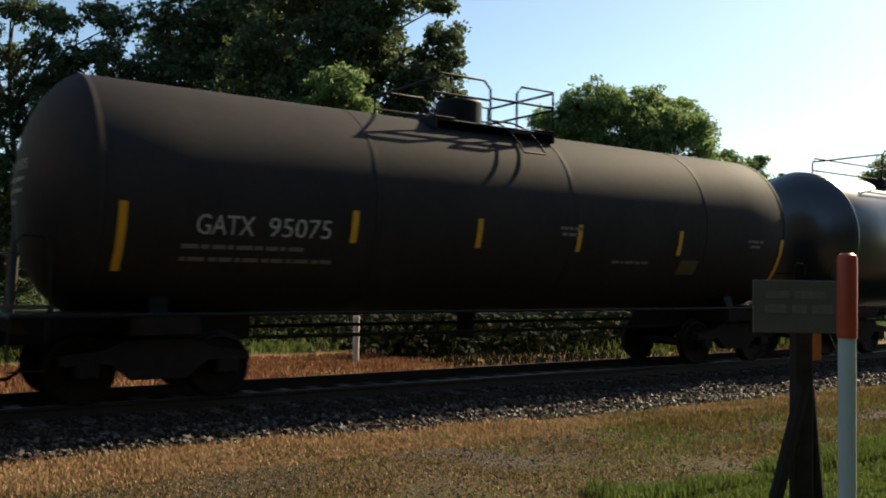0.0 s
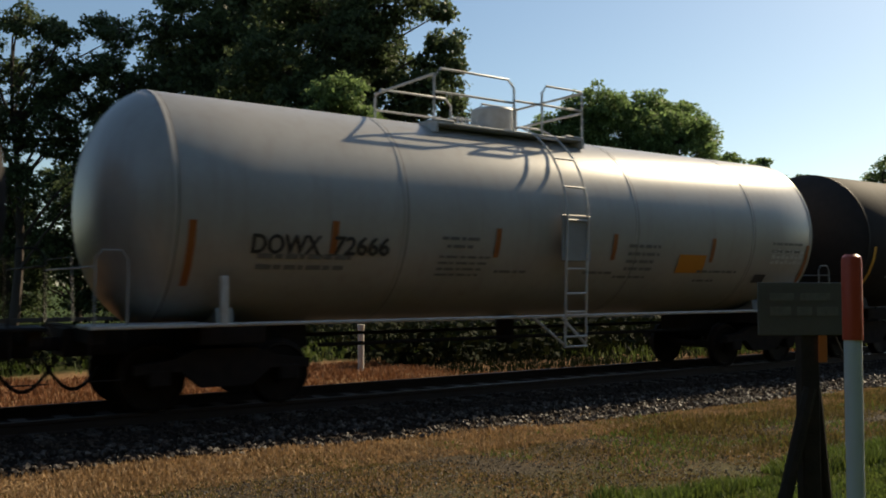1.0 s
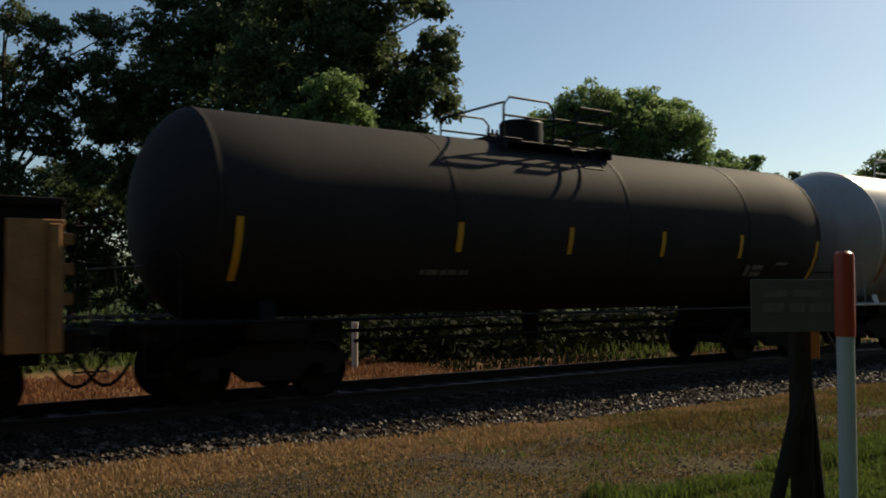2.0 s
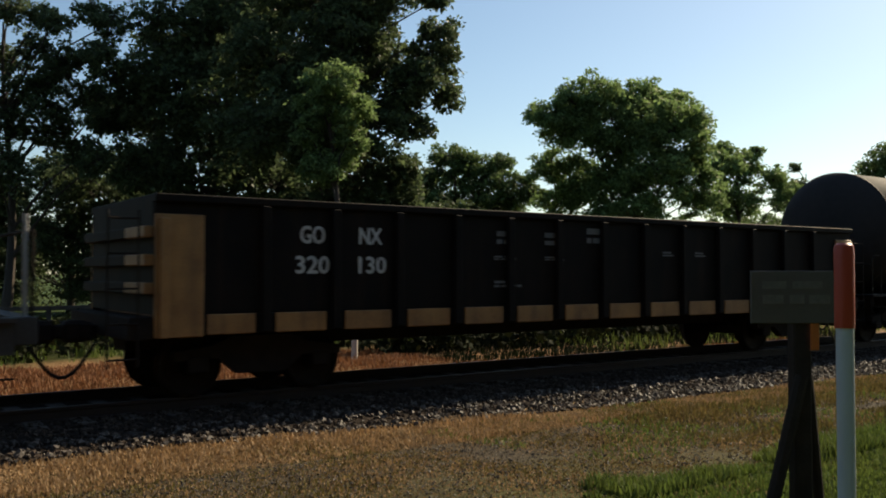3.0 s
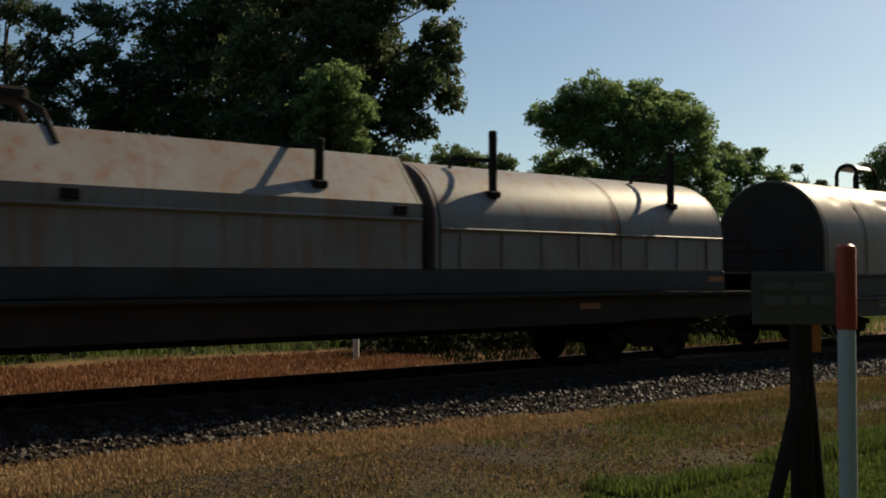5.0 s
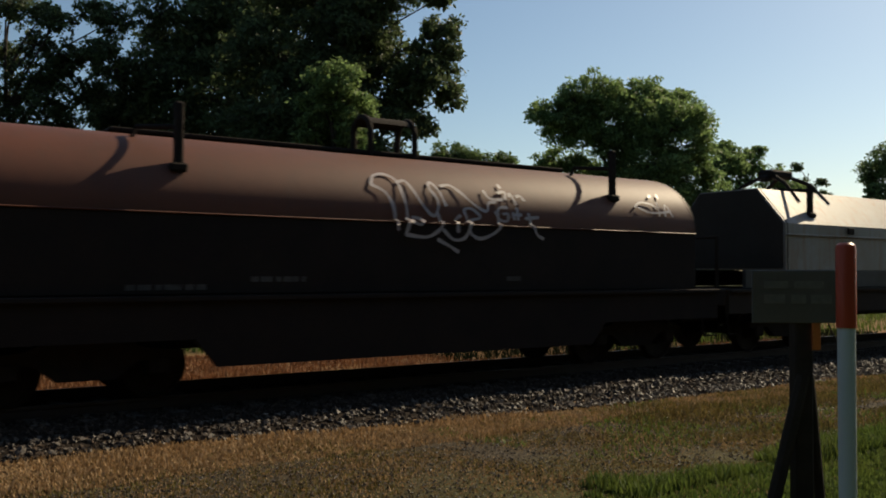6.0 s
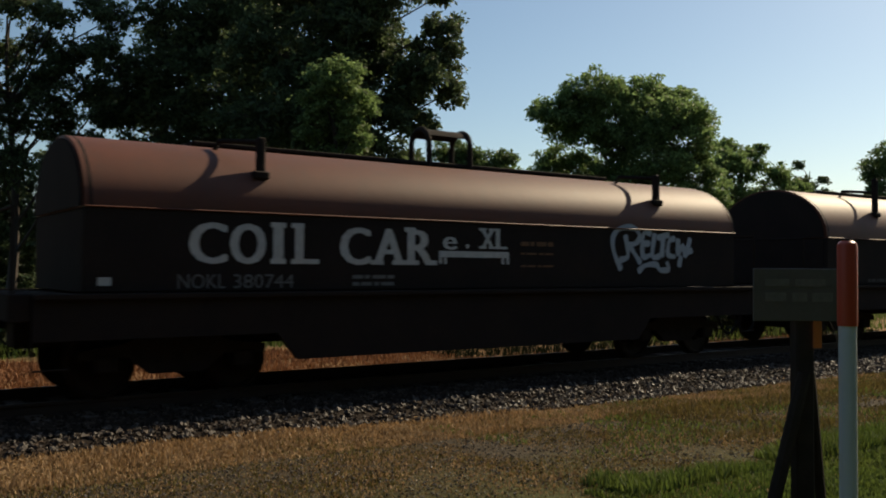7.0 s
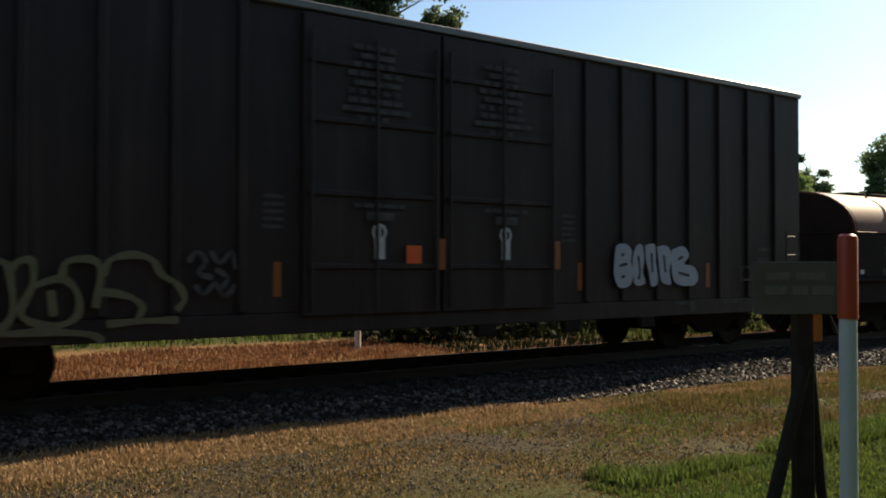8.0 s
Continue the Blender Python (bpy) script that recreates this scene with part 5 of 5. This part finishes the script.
    side /= np.linalg.norm(side, axis=1)[:, None]
    drop = np.array((0, 0, 0.12))
    v = np.stack([p, p + d * s * 0.5 + side * s * 0.26, p + d * s, p + d * s * 0.45 - side * s * 0.26 - drop * s], 1).reshape(-1, 3)
    k = np.arange(n)[:, None] * 4
    return face_mesh("crown", v, np.concatenate([k, k + 1, k + 2, k, k + 2, k + 3], 1).reshape(-1, 3))


def face_mesh(name, verts, tris):
    """A mesh from arrays of corners and three-cornered faces."""
    me = bpy.data.meshes.new(name)
    me.vertices.add(len(verts))
    me.vertices.foreach_set("co", np.asarray(verts, dtype=np.float32).ravel())
    me.loops.add(len(tris) * 3)
    me.loops.foreach_set("vertex_index", np.asarray(tris, dtype=np.int32).ravel())
    me.polygons.add(len(tris))
    me.polygons.foreach_set("loop_start", np.arange(0, len(tris) * 3, 3, dtype=np.int32))
    me.update(calc_edges=True)
    me.validate()
    return me


TREE_COUNT = [0]


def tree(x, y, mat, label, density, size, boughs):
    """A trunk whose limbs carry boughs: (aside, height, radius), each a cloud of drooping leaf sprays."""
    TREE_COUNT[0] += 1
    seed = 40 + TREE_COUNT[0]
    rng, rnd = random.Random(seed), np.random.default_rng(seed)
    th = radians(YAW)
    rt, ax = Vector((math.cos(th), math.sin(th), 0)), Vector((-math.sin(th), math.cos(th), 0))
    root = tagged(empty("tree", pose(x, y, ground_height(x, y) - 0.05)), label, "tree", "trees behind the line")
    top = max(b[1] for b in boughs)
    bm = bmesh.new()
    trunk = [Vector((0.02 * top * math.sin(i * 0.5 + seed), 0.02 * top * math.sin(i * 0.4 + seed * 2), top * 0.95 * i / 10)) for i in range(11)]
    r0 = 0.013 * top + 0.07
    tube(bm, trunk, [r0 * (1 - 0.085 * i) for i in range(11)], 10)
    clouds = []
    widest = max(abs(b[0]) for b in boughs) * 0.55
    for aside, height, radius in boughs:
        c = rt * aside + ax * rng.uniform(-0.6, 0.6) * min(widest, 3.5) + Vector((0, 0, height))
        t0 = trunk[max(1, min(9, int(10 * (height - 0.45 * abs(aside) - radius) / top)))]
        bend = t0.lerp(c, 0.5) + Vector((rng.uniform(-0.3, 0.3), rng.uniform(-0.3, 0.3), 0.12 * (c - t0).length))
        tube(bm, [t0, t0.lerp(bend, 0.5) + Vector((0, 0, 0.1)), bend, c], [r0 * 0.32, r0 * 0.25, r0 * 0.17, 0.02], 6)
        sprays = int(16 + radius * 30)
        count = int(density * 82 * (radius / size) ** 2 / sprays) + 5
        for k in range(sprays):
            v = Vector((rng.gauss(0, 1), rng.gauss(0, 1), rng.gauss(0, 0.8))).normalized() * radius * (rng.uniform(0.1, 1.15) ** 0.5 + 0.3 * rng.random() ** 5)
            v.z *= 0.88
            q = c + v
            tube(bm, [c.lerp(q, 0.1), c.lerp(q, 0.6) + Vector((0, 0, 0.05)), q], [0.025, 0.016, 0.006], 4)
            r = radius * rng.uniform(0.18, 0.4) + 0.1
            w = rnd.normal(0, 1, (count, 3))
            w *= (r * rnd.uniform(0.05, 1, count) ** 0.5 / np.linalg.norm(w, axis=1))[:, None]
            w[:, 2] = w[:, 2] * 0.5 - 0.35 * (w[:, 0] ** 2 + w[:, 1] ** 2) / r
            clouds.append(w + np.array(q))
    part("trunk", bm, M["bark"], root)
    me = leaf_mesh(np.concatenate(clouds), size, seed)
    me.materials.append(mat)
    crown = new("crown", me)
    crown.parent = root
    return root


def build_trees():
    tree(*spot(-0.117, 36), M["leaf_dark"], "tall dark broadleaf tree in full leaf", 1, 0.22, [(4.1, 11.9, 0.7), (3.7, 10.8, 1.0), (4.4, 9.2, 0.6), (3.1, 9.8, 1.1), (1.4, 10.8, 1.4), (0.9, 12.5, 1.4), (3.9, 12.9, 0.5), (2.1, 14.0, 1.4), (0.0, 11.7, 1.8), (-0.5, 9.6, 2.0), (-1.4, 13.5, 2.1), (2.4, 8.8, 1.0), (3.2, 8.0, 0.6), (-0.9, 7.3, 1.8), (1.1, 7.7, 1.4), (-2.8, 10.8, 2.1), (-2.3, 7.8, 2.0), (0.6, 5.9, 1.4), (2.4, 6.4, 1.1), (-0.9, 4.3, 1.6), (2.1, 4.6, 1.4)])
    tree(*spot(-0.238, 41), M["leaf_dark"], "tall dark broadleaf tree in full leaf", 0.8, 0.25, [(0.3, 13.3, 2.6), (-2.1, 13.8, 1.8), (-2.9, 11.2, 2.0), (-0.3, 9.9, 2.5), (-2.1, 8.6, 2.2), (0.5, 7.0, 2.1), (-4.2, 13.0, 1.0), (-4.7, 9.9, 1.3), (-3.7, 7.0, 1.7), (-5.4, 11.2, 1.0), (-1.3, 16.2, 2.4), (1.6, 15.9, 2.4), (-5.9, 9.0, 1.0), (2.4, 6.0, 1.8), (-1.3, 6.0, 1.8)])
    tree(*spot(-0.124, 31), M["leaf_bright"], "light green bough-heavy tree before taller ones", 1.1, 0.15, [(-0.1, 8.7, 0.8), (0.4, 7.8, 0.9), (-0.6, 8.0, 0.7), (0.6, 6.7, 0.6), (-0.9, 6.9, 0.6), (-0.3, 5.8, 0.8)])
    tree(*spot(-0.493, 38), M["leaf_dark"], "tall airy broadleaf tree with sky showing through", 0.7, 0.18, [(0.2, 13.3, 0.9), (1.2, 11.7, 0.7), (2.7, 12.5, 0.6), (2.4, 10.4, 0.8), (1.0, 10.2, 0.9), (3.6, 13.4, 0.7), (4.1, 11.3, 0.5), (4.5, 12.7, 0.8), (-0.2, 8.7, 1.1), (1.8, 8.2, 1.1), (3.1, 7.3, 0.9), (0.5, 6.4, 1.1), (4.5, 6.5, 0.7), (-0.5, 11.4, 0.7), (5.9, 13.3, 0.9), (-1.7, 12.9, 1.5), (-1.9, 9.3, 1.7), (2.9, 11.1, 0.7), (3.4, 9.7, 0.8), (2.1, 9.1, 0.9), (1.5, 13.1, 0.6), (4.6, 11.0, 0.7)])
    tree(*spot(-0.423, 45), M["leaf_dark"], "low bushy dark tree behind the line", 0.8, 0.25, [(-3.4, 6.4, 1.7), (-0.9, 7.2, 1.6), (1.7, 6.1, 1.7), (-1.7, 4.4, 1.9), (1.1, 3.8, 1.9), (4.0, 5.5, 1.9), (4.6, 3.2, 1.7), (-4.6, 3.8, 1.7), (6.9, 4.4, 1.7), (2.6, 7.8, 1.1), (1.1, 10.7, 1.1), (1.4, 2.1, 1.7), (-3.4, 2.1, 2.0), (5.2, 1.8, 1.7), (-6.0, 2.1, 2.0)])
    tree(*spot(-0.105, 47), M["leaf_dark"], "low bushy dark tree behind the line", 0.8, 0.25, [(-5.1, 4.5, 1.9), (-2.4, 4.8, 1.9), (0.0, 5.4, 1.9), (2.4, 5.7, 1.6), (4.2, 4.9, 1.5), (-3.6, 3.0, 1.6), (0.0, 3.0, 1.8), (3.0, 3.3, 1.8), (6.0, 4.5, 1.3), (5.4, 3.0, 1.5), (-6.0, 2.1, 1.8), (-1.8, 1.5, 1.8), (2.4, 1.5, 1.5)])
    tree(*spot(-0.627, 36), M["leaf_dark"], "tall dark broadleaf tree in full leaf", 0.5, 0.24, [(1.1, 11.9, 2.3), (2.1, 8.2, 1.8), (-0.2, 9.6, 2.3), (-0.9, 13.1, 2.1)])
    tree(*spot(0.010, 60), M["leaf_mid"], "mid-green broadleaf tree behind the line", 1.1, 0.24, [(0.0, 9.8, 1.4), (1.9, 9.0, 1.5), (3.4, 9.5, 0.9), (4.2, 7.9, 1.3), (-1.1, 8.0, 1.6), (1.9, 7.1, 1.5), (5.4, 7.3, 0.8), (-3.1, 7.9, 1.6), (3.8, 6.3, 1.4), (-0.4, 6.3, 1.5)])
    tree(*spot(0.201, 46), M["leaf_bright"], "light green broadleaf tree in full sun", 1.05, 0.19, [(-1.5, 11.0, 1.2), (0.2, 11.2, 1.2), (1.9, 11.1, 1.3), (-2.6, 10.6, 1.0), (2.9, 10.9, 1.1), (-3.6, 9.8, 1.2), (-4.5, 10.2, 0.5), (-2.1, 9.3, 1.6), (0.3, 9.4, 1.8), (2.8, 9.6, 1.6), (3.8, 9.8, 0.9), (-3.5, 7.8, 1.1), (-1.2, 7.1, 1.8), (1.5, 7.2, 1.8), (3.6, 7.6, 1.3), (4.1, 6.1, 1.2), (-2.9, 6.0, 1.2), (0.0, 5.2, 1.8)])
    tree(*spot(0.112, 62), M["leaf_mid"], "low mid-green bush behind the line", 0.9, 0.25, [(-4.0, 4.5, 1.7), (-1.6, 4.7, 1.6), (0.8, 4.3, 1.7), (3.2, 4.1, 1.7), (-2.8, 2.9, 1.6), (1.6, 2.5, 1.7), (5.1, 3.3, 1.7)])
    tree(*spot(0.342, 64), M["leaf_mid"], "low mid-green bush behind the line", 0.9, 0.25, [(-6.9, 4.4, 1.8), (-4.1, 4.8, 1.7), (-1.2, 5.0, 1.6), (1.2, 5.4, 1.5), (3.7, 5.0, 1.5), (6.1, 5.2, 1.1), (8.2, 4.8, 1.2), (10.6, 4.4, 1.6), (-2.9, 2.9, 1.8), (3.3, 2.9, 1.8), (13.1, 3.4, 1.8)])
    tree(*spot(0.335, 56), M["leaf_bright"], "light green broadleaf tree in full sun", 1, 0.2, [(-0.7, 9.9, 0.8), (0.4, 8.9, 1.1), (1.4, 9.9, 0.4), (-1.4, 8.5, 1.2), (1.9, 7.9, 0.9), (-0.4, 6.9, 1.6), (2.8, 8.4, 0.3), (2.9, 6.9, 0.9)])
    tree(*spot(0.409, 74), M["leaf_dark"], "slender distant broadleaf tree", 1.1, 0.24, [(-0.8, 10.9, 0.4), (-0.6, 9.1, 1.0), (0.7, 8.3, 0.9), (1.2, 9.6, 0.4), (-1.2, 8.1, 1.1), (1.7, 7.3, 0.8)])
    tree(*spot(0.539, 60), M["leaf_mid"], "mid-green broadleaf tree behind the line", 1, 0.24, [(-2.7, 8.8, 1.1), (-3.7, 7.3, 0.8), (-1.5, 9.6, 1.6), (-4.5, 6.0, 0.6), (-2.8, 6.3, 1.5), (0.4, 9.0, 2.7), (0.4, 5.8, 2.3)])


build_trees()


def unseen_wood():
    """Added, unseen wood that closes the place behind the camera and blocks sky light."""
    rng = random.Random(8)
    pts = []
    for k in range(100):
        x, y, h = rng.uniform(-45, 60), rng.uniform(-36, -24), rng.uniform(12, 19)
        for j in range(260):
            f = rng.random()
            pts.append((x + rng.gauss(0, 2.2), y + rng.gauss(0, 2.0), -0.2 + h * f))
    # More unseen trees on the left, added to darken the tank heads.
    for k in range(90):
        x, h = rng.uniform(-70, -22), rng.uniform(11, 18)
        y = rng.choice((rng.uniform(-24, -8), rng.uniform(9, 34)))
        for j in range(200):
            pts.append((x + rng.gauss(0, 2.0), y + rng.gauss(0, 1.6), -0.2 + h * rng.random()))
    me = leaf_mesh(pts, 1.1, 8)
    me.materials.append(M["leaf_dark"])
    tagged(new("wood_edge", me), "dense unseen wood, added to block sky light from the wagons", "wood", kind="stuff")


unseen_wood()


def undergrowth():
    """Shrubs and tall weeds along the far fence line, coloured dark for shade."""
    rng = random.Random(5)
    pts = []
    for k in range(170):
        x = rng.uniform(-25, 75)
        y = rng.uniform(8.6, 17) + max(0, x - 30) * 0.3
        h = rng.uniform(0.4, 1.2)
        for j in range(130):
            pts.append((x + rng.gauss(0, 0.8), y + rng.gauss(0, 0.7), -0.3 + h * rng.random() ** 0.7))
    # Shrubs added here to darken the shaded ground beyond the rails.
    for k in range(60):
        x, y, h = rng.uniform(11, 25), rng.uniform(5.2, 9.5), rng.uniform(0.5, 1.1)
        for j in range(110):
            pts.append((x + rng.gauss(0, 0.6), y + rng.gauss(0, 0.5), -0.3 + h * rng.random() ** 0.7))
    for k in range(120):
        x, y = spot((rng.uniform(-400, 1250) - 784) / 1570, rng.uniform(50, 58))
        h = rng.uniform(3.0, 5.0)
        for j in range(160):
            pts.append((x + rng.gauss(0, 1.3), y + rng.gauss(0, 1.3), -0.3 + h * rng.random()))
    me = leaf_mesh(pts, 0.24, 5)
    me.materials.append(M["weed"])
    tagged(new("undergrowth", me), "tangled shrubs and weeds behind the line, green darkened for shade", "shrubs", kind="stuff")


undergrowth()


def fence():
    root = tagged(empty("rail_fence"), "weathered dark timber post-and-rail fence", "fence")
    y = 14.0
    for i in range(22):
        x = -14 + i * 2.4
        part("post", boxes((x - 0.06, x + 0.06, y - 0.06, y + 0.06, -0.45, 0.75)), M["fence"], root)
    for i in range(21):
        x = -14 + i * 2.4
        for z in (0.3, 0.68):
            part("fence_rail", boxes((x + 0.02, x + 2.38, y - 0.1, y - 0.062, z - 0.06, z + 0.06)), M["fence"], root)


fence()


def marker_tube(x, y):
    root = tagged(empty("utility_marker", pose(x, y, ground_height(x, y))), "pale plastic marker tube in dry grass", "marker post")
    part("tube", tubes([[(0, 0, -0.1), (0, 0, 1.0)]], 0.07, 16), M["marker"], root)
    part("cap", tubes([[(0, 0, 0.98), (0, 0, 1.06)]], 0.08, 16), M["marker"], root)


marker_tube(*spot((628 - 784) / 1570, 19.5))


def pipeline_post():
    x, y = spot((1494 - 784) / 1570, 4.6)
    root = tagged(empty("marker_post", pose(x, y, ground_height(x, y))), "white marker post with a bright orange cap", "marker post")
    top = 1.79 - ground_height(x, y)
    part("pole", tubes([[(0, 0, -0.2), (0, 0, top - 0.42)]], 0.044, 24), M["post_white"], root)
    cap = [(0, 0, top - 0.44), (0, 0, top - 0.03), (0, 0, top - 0.012), (0, 0, top)]
    part("cap", tubes([cap], [0.05, 0.05, 0.045, 0.03], 24), M["post_orange"], root, "orange plastic cap")


pipeline_post()


def sign_stand():
    x, y = spot((1416 - 784) / 1570, 6.0)
    root = tagged(empty("sign_stand", pose(x, y, ground_height(x, y), 0, 0, YAW)), "grey metal sign board on dark leaning posts", "sign")
    g = -ground_height(x, y)
    part("main_post", boxes((-0.07, 0.05, -0.06, 0.06, -0.3, 1.33 + g), bevel=0.01), M["sign_post"], root)
    part("brace", tubes([[(-0.02, -0.06, 0.95 + g), (-0.30, -0.12, -0.05)]], 0.045, 8), M["sign_post"], root)
    part("brace", tubes([[(0.05, 0.02, 0.95 + g), (0.17, 0.10, -0.05)]], 0.035, 8), M["sign_post"], root)
    board = part("sign_board", boxes((-0.365, 0.235, -0.09, -0.07, 1.30 + g, 1.65 + g), bevel=0.004), M["sign_back"], root, "weathered grey sheet-metal board with faded bars")
    for a, b, wide, high in ((0.05, 0.2, 0.16, 0.05), (0.25, 0.2, 0.2, 0.05), (0.05, 0.1, 0.14, 0.06), (0.23, 0.1, 0.1, 0.06), (0.36, 0.1, 0.14, 0.06)):
        part("faded_word", on_flat(bars_bm([(0, 0, wide, high)]), a - 0.34, -0.09, 1.33 + b + g), M["sign_faded"], board)
    part("orange_tag", boxes((0.035, 0.09, -0.085, -0.07, 1.12 + g, 1.30 + g), bevel=0.003), M["orange_tag"], root, "orange plastic tag")
    part("wire", tubes([[(0.14, -0.08, 1.30 + g), (0.22, -0.08, 1.12 + g)]], 0.006, 6), M["sign_post"], root)


sign_stand()


# ---- grass and stones ----
def grass_edge(x):
    """Where the verge ends and the loose ballast begins."""
    return -2.45 - 0.8 * min(1, max(0, (x - 3) / 7))


def blades(name, rows, mat, seed, label, category="grass"):
    """rows: (count, x0, x1, y0, y1, height, clump); blades are thin bent slips."""
    rng = np.random.default_rng(seed)
    keep = []
    for count, x0, x1, y0, y1, h, patchy in rows:
        for x, y in zip(rng.uniform(x0, x1, count).tolist(), rng.uniform(y0, y1, count).tolist()):
            q = noise.noise((x * 0.8, y * 0.8, seed))
            if q < patchy or (-3.5 < y < 0 and y > grass_edge(x) + 0.14 * noise.noise((x * 3, 0, 5)) and h < 0.3):
                continue
            keep.append((x, y, ground_height(x, y) - 0.01, h * (0.75 + 0.6 * q)))
    x, y, z, h = np.array(keep).T
    n = len(x)
    h = h * rng.uniform(0.4, 1.2, n)
    a = rng.uniform(0, math.tau, n)
    lean = h * rng.uniform(0.1, 0.7, n)
    w = 0.003 + 0.005 * rng.random(n) + 0.0005 * np.abs(y + 12)
    c, s = np.cos(a) * w, np.sin(a) * w
    lx, ly = lean * np.cos(a + 1.3), lean * np.sin(a + 1.3)
    V = np.stack([np.stack(q, 1) for q in ((x - c, y - s, z), (x + c, y + s, z), (x + lx * 0.4 + c * 0.7, y + ly * 0.4 + s * 0.7, z + h * 0.65),
                                           (x + lx * 0.4 - c * 0.7, y + ly * 0.4 - s * 0.7, z + h * 0.65), (x + lx, y + ly, z + h))], 1).reshape(-1, 3)
    k = np.arange(n)[:, None] * 5
    me = face_mesh(name, V, np.concatenate([k, k + 1, k + 2, k, k + 2, k + 3, k + 3, k + 2, k + 4], 1).reshape(-1, 3))
    me.materials.append(mat)
    tagged(new(name, me), label, category, kind="stuff")


blades("dry_grass", [(66000, -1, 22, -4.3, -2.4, 0.075, -0.7), (72000, -1, 16, -8.2, -3.8, 0.04, -0.8)], M["blade_dry"], 3, "short straw-coloured dry grass beside the line")
blades("rust_grass", [(38000, -8, 11.5, 2.6, 7.2, 0.13, -0.7), (2500, 11.5, 26, 2.6, 3.3, 0.1, -0.2)], M["blade_rust"], 5, "rust-coloured dry grass on the far side of the line")
# Added dark blades: the shade on this ground is put into their colour.
blades("dark_weeds", [(16000, 11.2, 28, 2.9, 9.0, 0.2, -0.8)], M["weed"], 6, "low weeds added beyond the line, coloured dark as shaded ground", "weeds")
blades("half_dry_grass", [(20000, 8, 20, -6.6, -3.6, 0.1, -0.4), (66000, 0, 18, -8.0, -3.2, 0.045, -0.6), (14000, 8, 40, -5.0, -2.9, 0.07, -0.4)], M["blade_mid"], 7, "patchy olive half-dry grass on the verge")
blades("green_grass", [(120, 2.75, 2.95, -2.3, -2.15, 0.24, -1.0), (10000, -10, 20, -16, -9, 0.07, -0.9), (60000, 4.9, 13, -9.4, -7.3, 0.07, -0.9), (15000, 5.1, 14, -7.7, -7.05, 0.17, -0.3), (30000, 6, 28, -7.3, -3.4, 0.07, -0.05), (12000, 16, 60, 3, 12, 0.35, -0.4), (12000, -8, 30, 8, 13, 0.4, -0.2)], M["blade_green"], 11, "fresh green lawn grass and tufts")


def stones(name, count, x0, x1, y0, y1, size, seed, label, bed=None, mat=None):
    """Angular crushed stones lying half sunk in their bed."""
    rng = np.random.default_rng(seed)
    base = [Vector(p) for p in ((1, 0, 0), (-1, 0, 0), (0, 1, 0), (0, -1, 0), (0, 0, 1), (0, 0, -0.6))]
    quads = [(0, 2, 4), (2, 1, 4), (1, 3, 4), (3, 0, 4), (2, 0, 5), (1, 2, 5), (3, 1, 5), (0, 3, 5)]
    V, F = [], []
    for i in range(count):
        x, y = rng.uniform(x0, x1), rng.uniform(y0, y1)
        if bed and y < grass_edge(x) - 0.1:
            continue
        z = bed(y) if bed and y > -2.7 else ground_height(x, y) + 0.01
        s = size * rng.uniform(0.45, 1.35)
        m = Euler(rng.uniform(0, 6.28, 3)).to_matrix()
        k = len(V)
        for p in base:
            q = m @ (p * s * rng.uniform(0.65, 1.2))
            V.append((x + q.x, y + q.y, z + q.z * 0.8 + s * 0.15))
        F += [tuple(k + j for j in f) for f in quads]
    me = bpy.data.meshes.new(name)
    me.from_pydata(V, [], F)
    me.materials.append(mat or M["stone"])
    tagged(new(name, me), label, "stones", kind="stuff")


def bed_height(y):
    a = abs(y)
    return -0.16 if a < 1.75 else (-0.16 - 0.08 * (a - 1.75) / 0.55 if a < 2.3 else -0.24 - 0.10 * (a - 2.3) / 0.45)


# Inner stones carry shade in their colour, edge stones carry sunlight.
stones("ballast_stones", 18000, -3, 26, -3.3, -0.85, 0.036, 21, "angular crushed-stone ballast, coloured dark for the train's shade", bed_height)
stones("ballast_stones", 5000, 26, 60, -2.75, -0.85, 0.05, 22, "angular crushed-stone ballast, coloured dark for the train's shade", bed_height)
stones("ballast_edge_stones", 6500, -3, 26, -3.35, -1.95, 0.042, 24, "loose ballast stones along the grass edge, coloured paler as sunlit", lambda y: bed_height(max(y, -2.75)) + 0.012, M["edge_stone"])
stones("gravel", 6000, 1, 13, -7.1, -4.4, 0.013, 23, "scattered grey gravel on a worn track", None, M["edge_stone"])
stones("gravel", 3000, 1, 13, -7.0, -3.6, 0.012, 26, "scattered dark gravel on a worn track")


def ties():
    root = tagged(empty("railway_ties"), "row of dark creosoted timber ties under the rails", "railway ties", kind="structure")
    bm = boxes((-0.11, 0.11, -1.3, 1.3, -0.32, -0.145), bevel=0.01)
    first = part("tie", bm, M["tie"], root)
    first.location = (-10, 0, 0)
    for i in range(1, 110):
        ob = new("tie", first.data)
        ob.parent = root
        ob.location = (-10 + i * 0.55, 0, 0)


ties()


def motions():
    """The train runs along +x at an even speed, its wheels turning on the rails."""
    for car, c in CARS:
        walk(car, [(float(t), pose(c + SPEED * t, 0, 0)) for t in range(9)])
    step = 1 / FPS
    for w, s in WHEELS:
        walk(w, [(i * step, pose(s, 0, 0.42, 0, math.degrees(SPEED * i * step / 0.42), 0)) for i in range(241)])


motions()
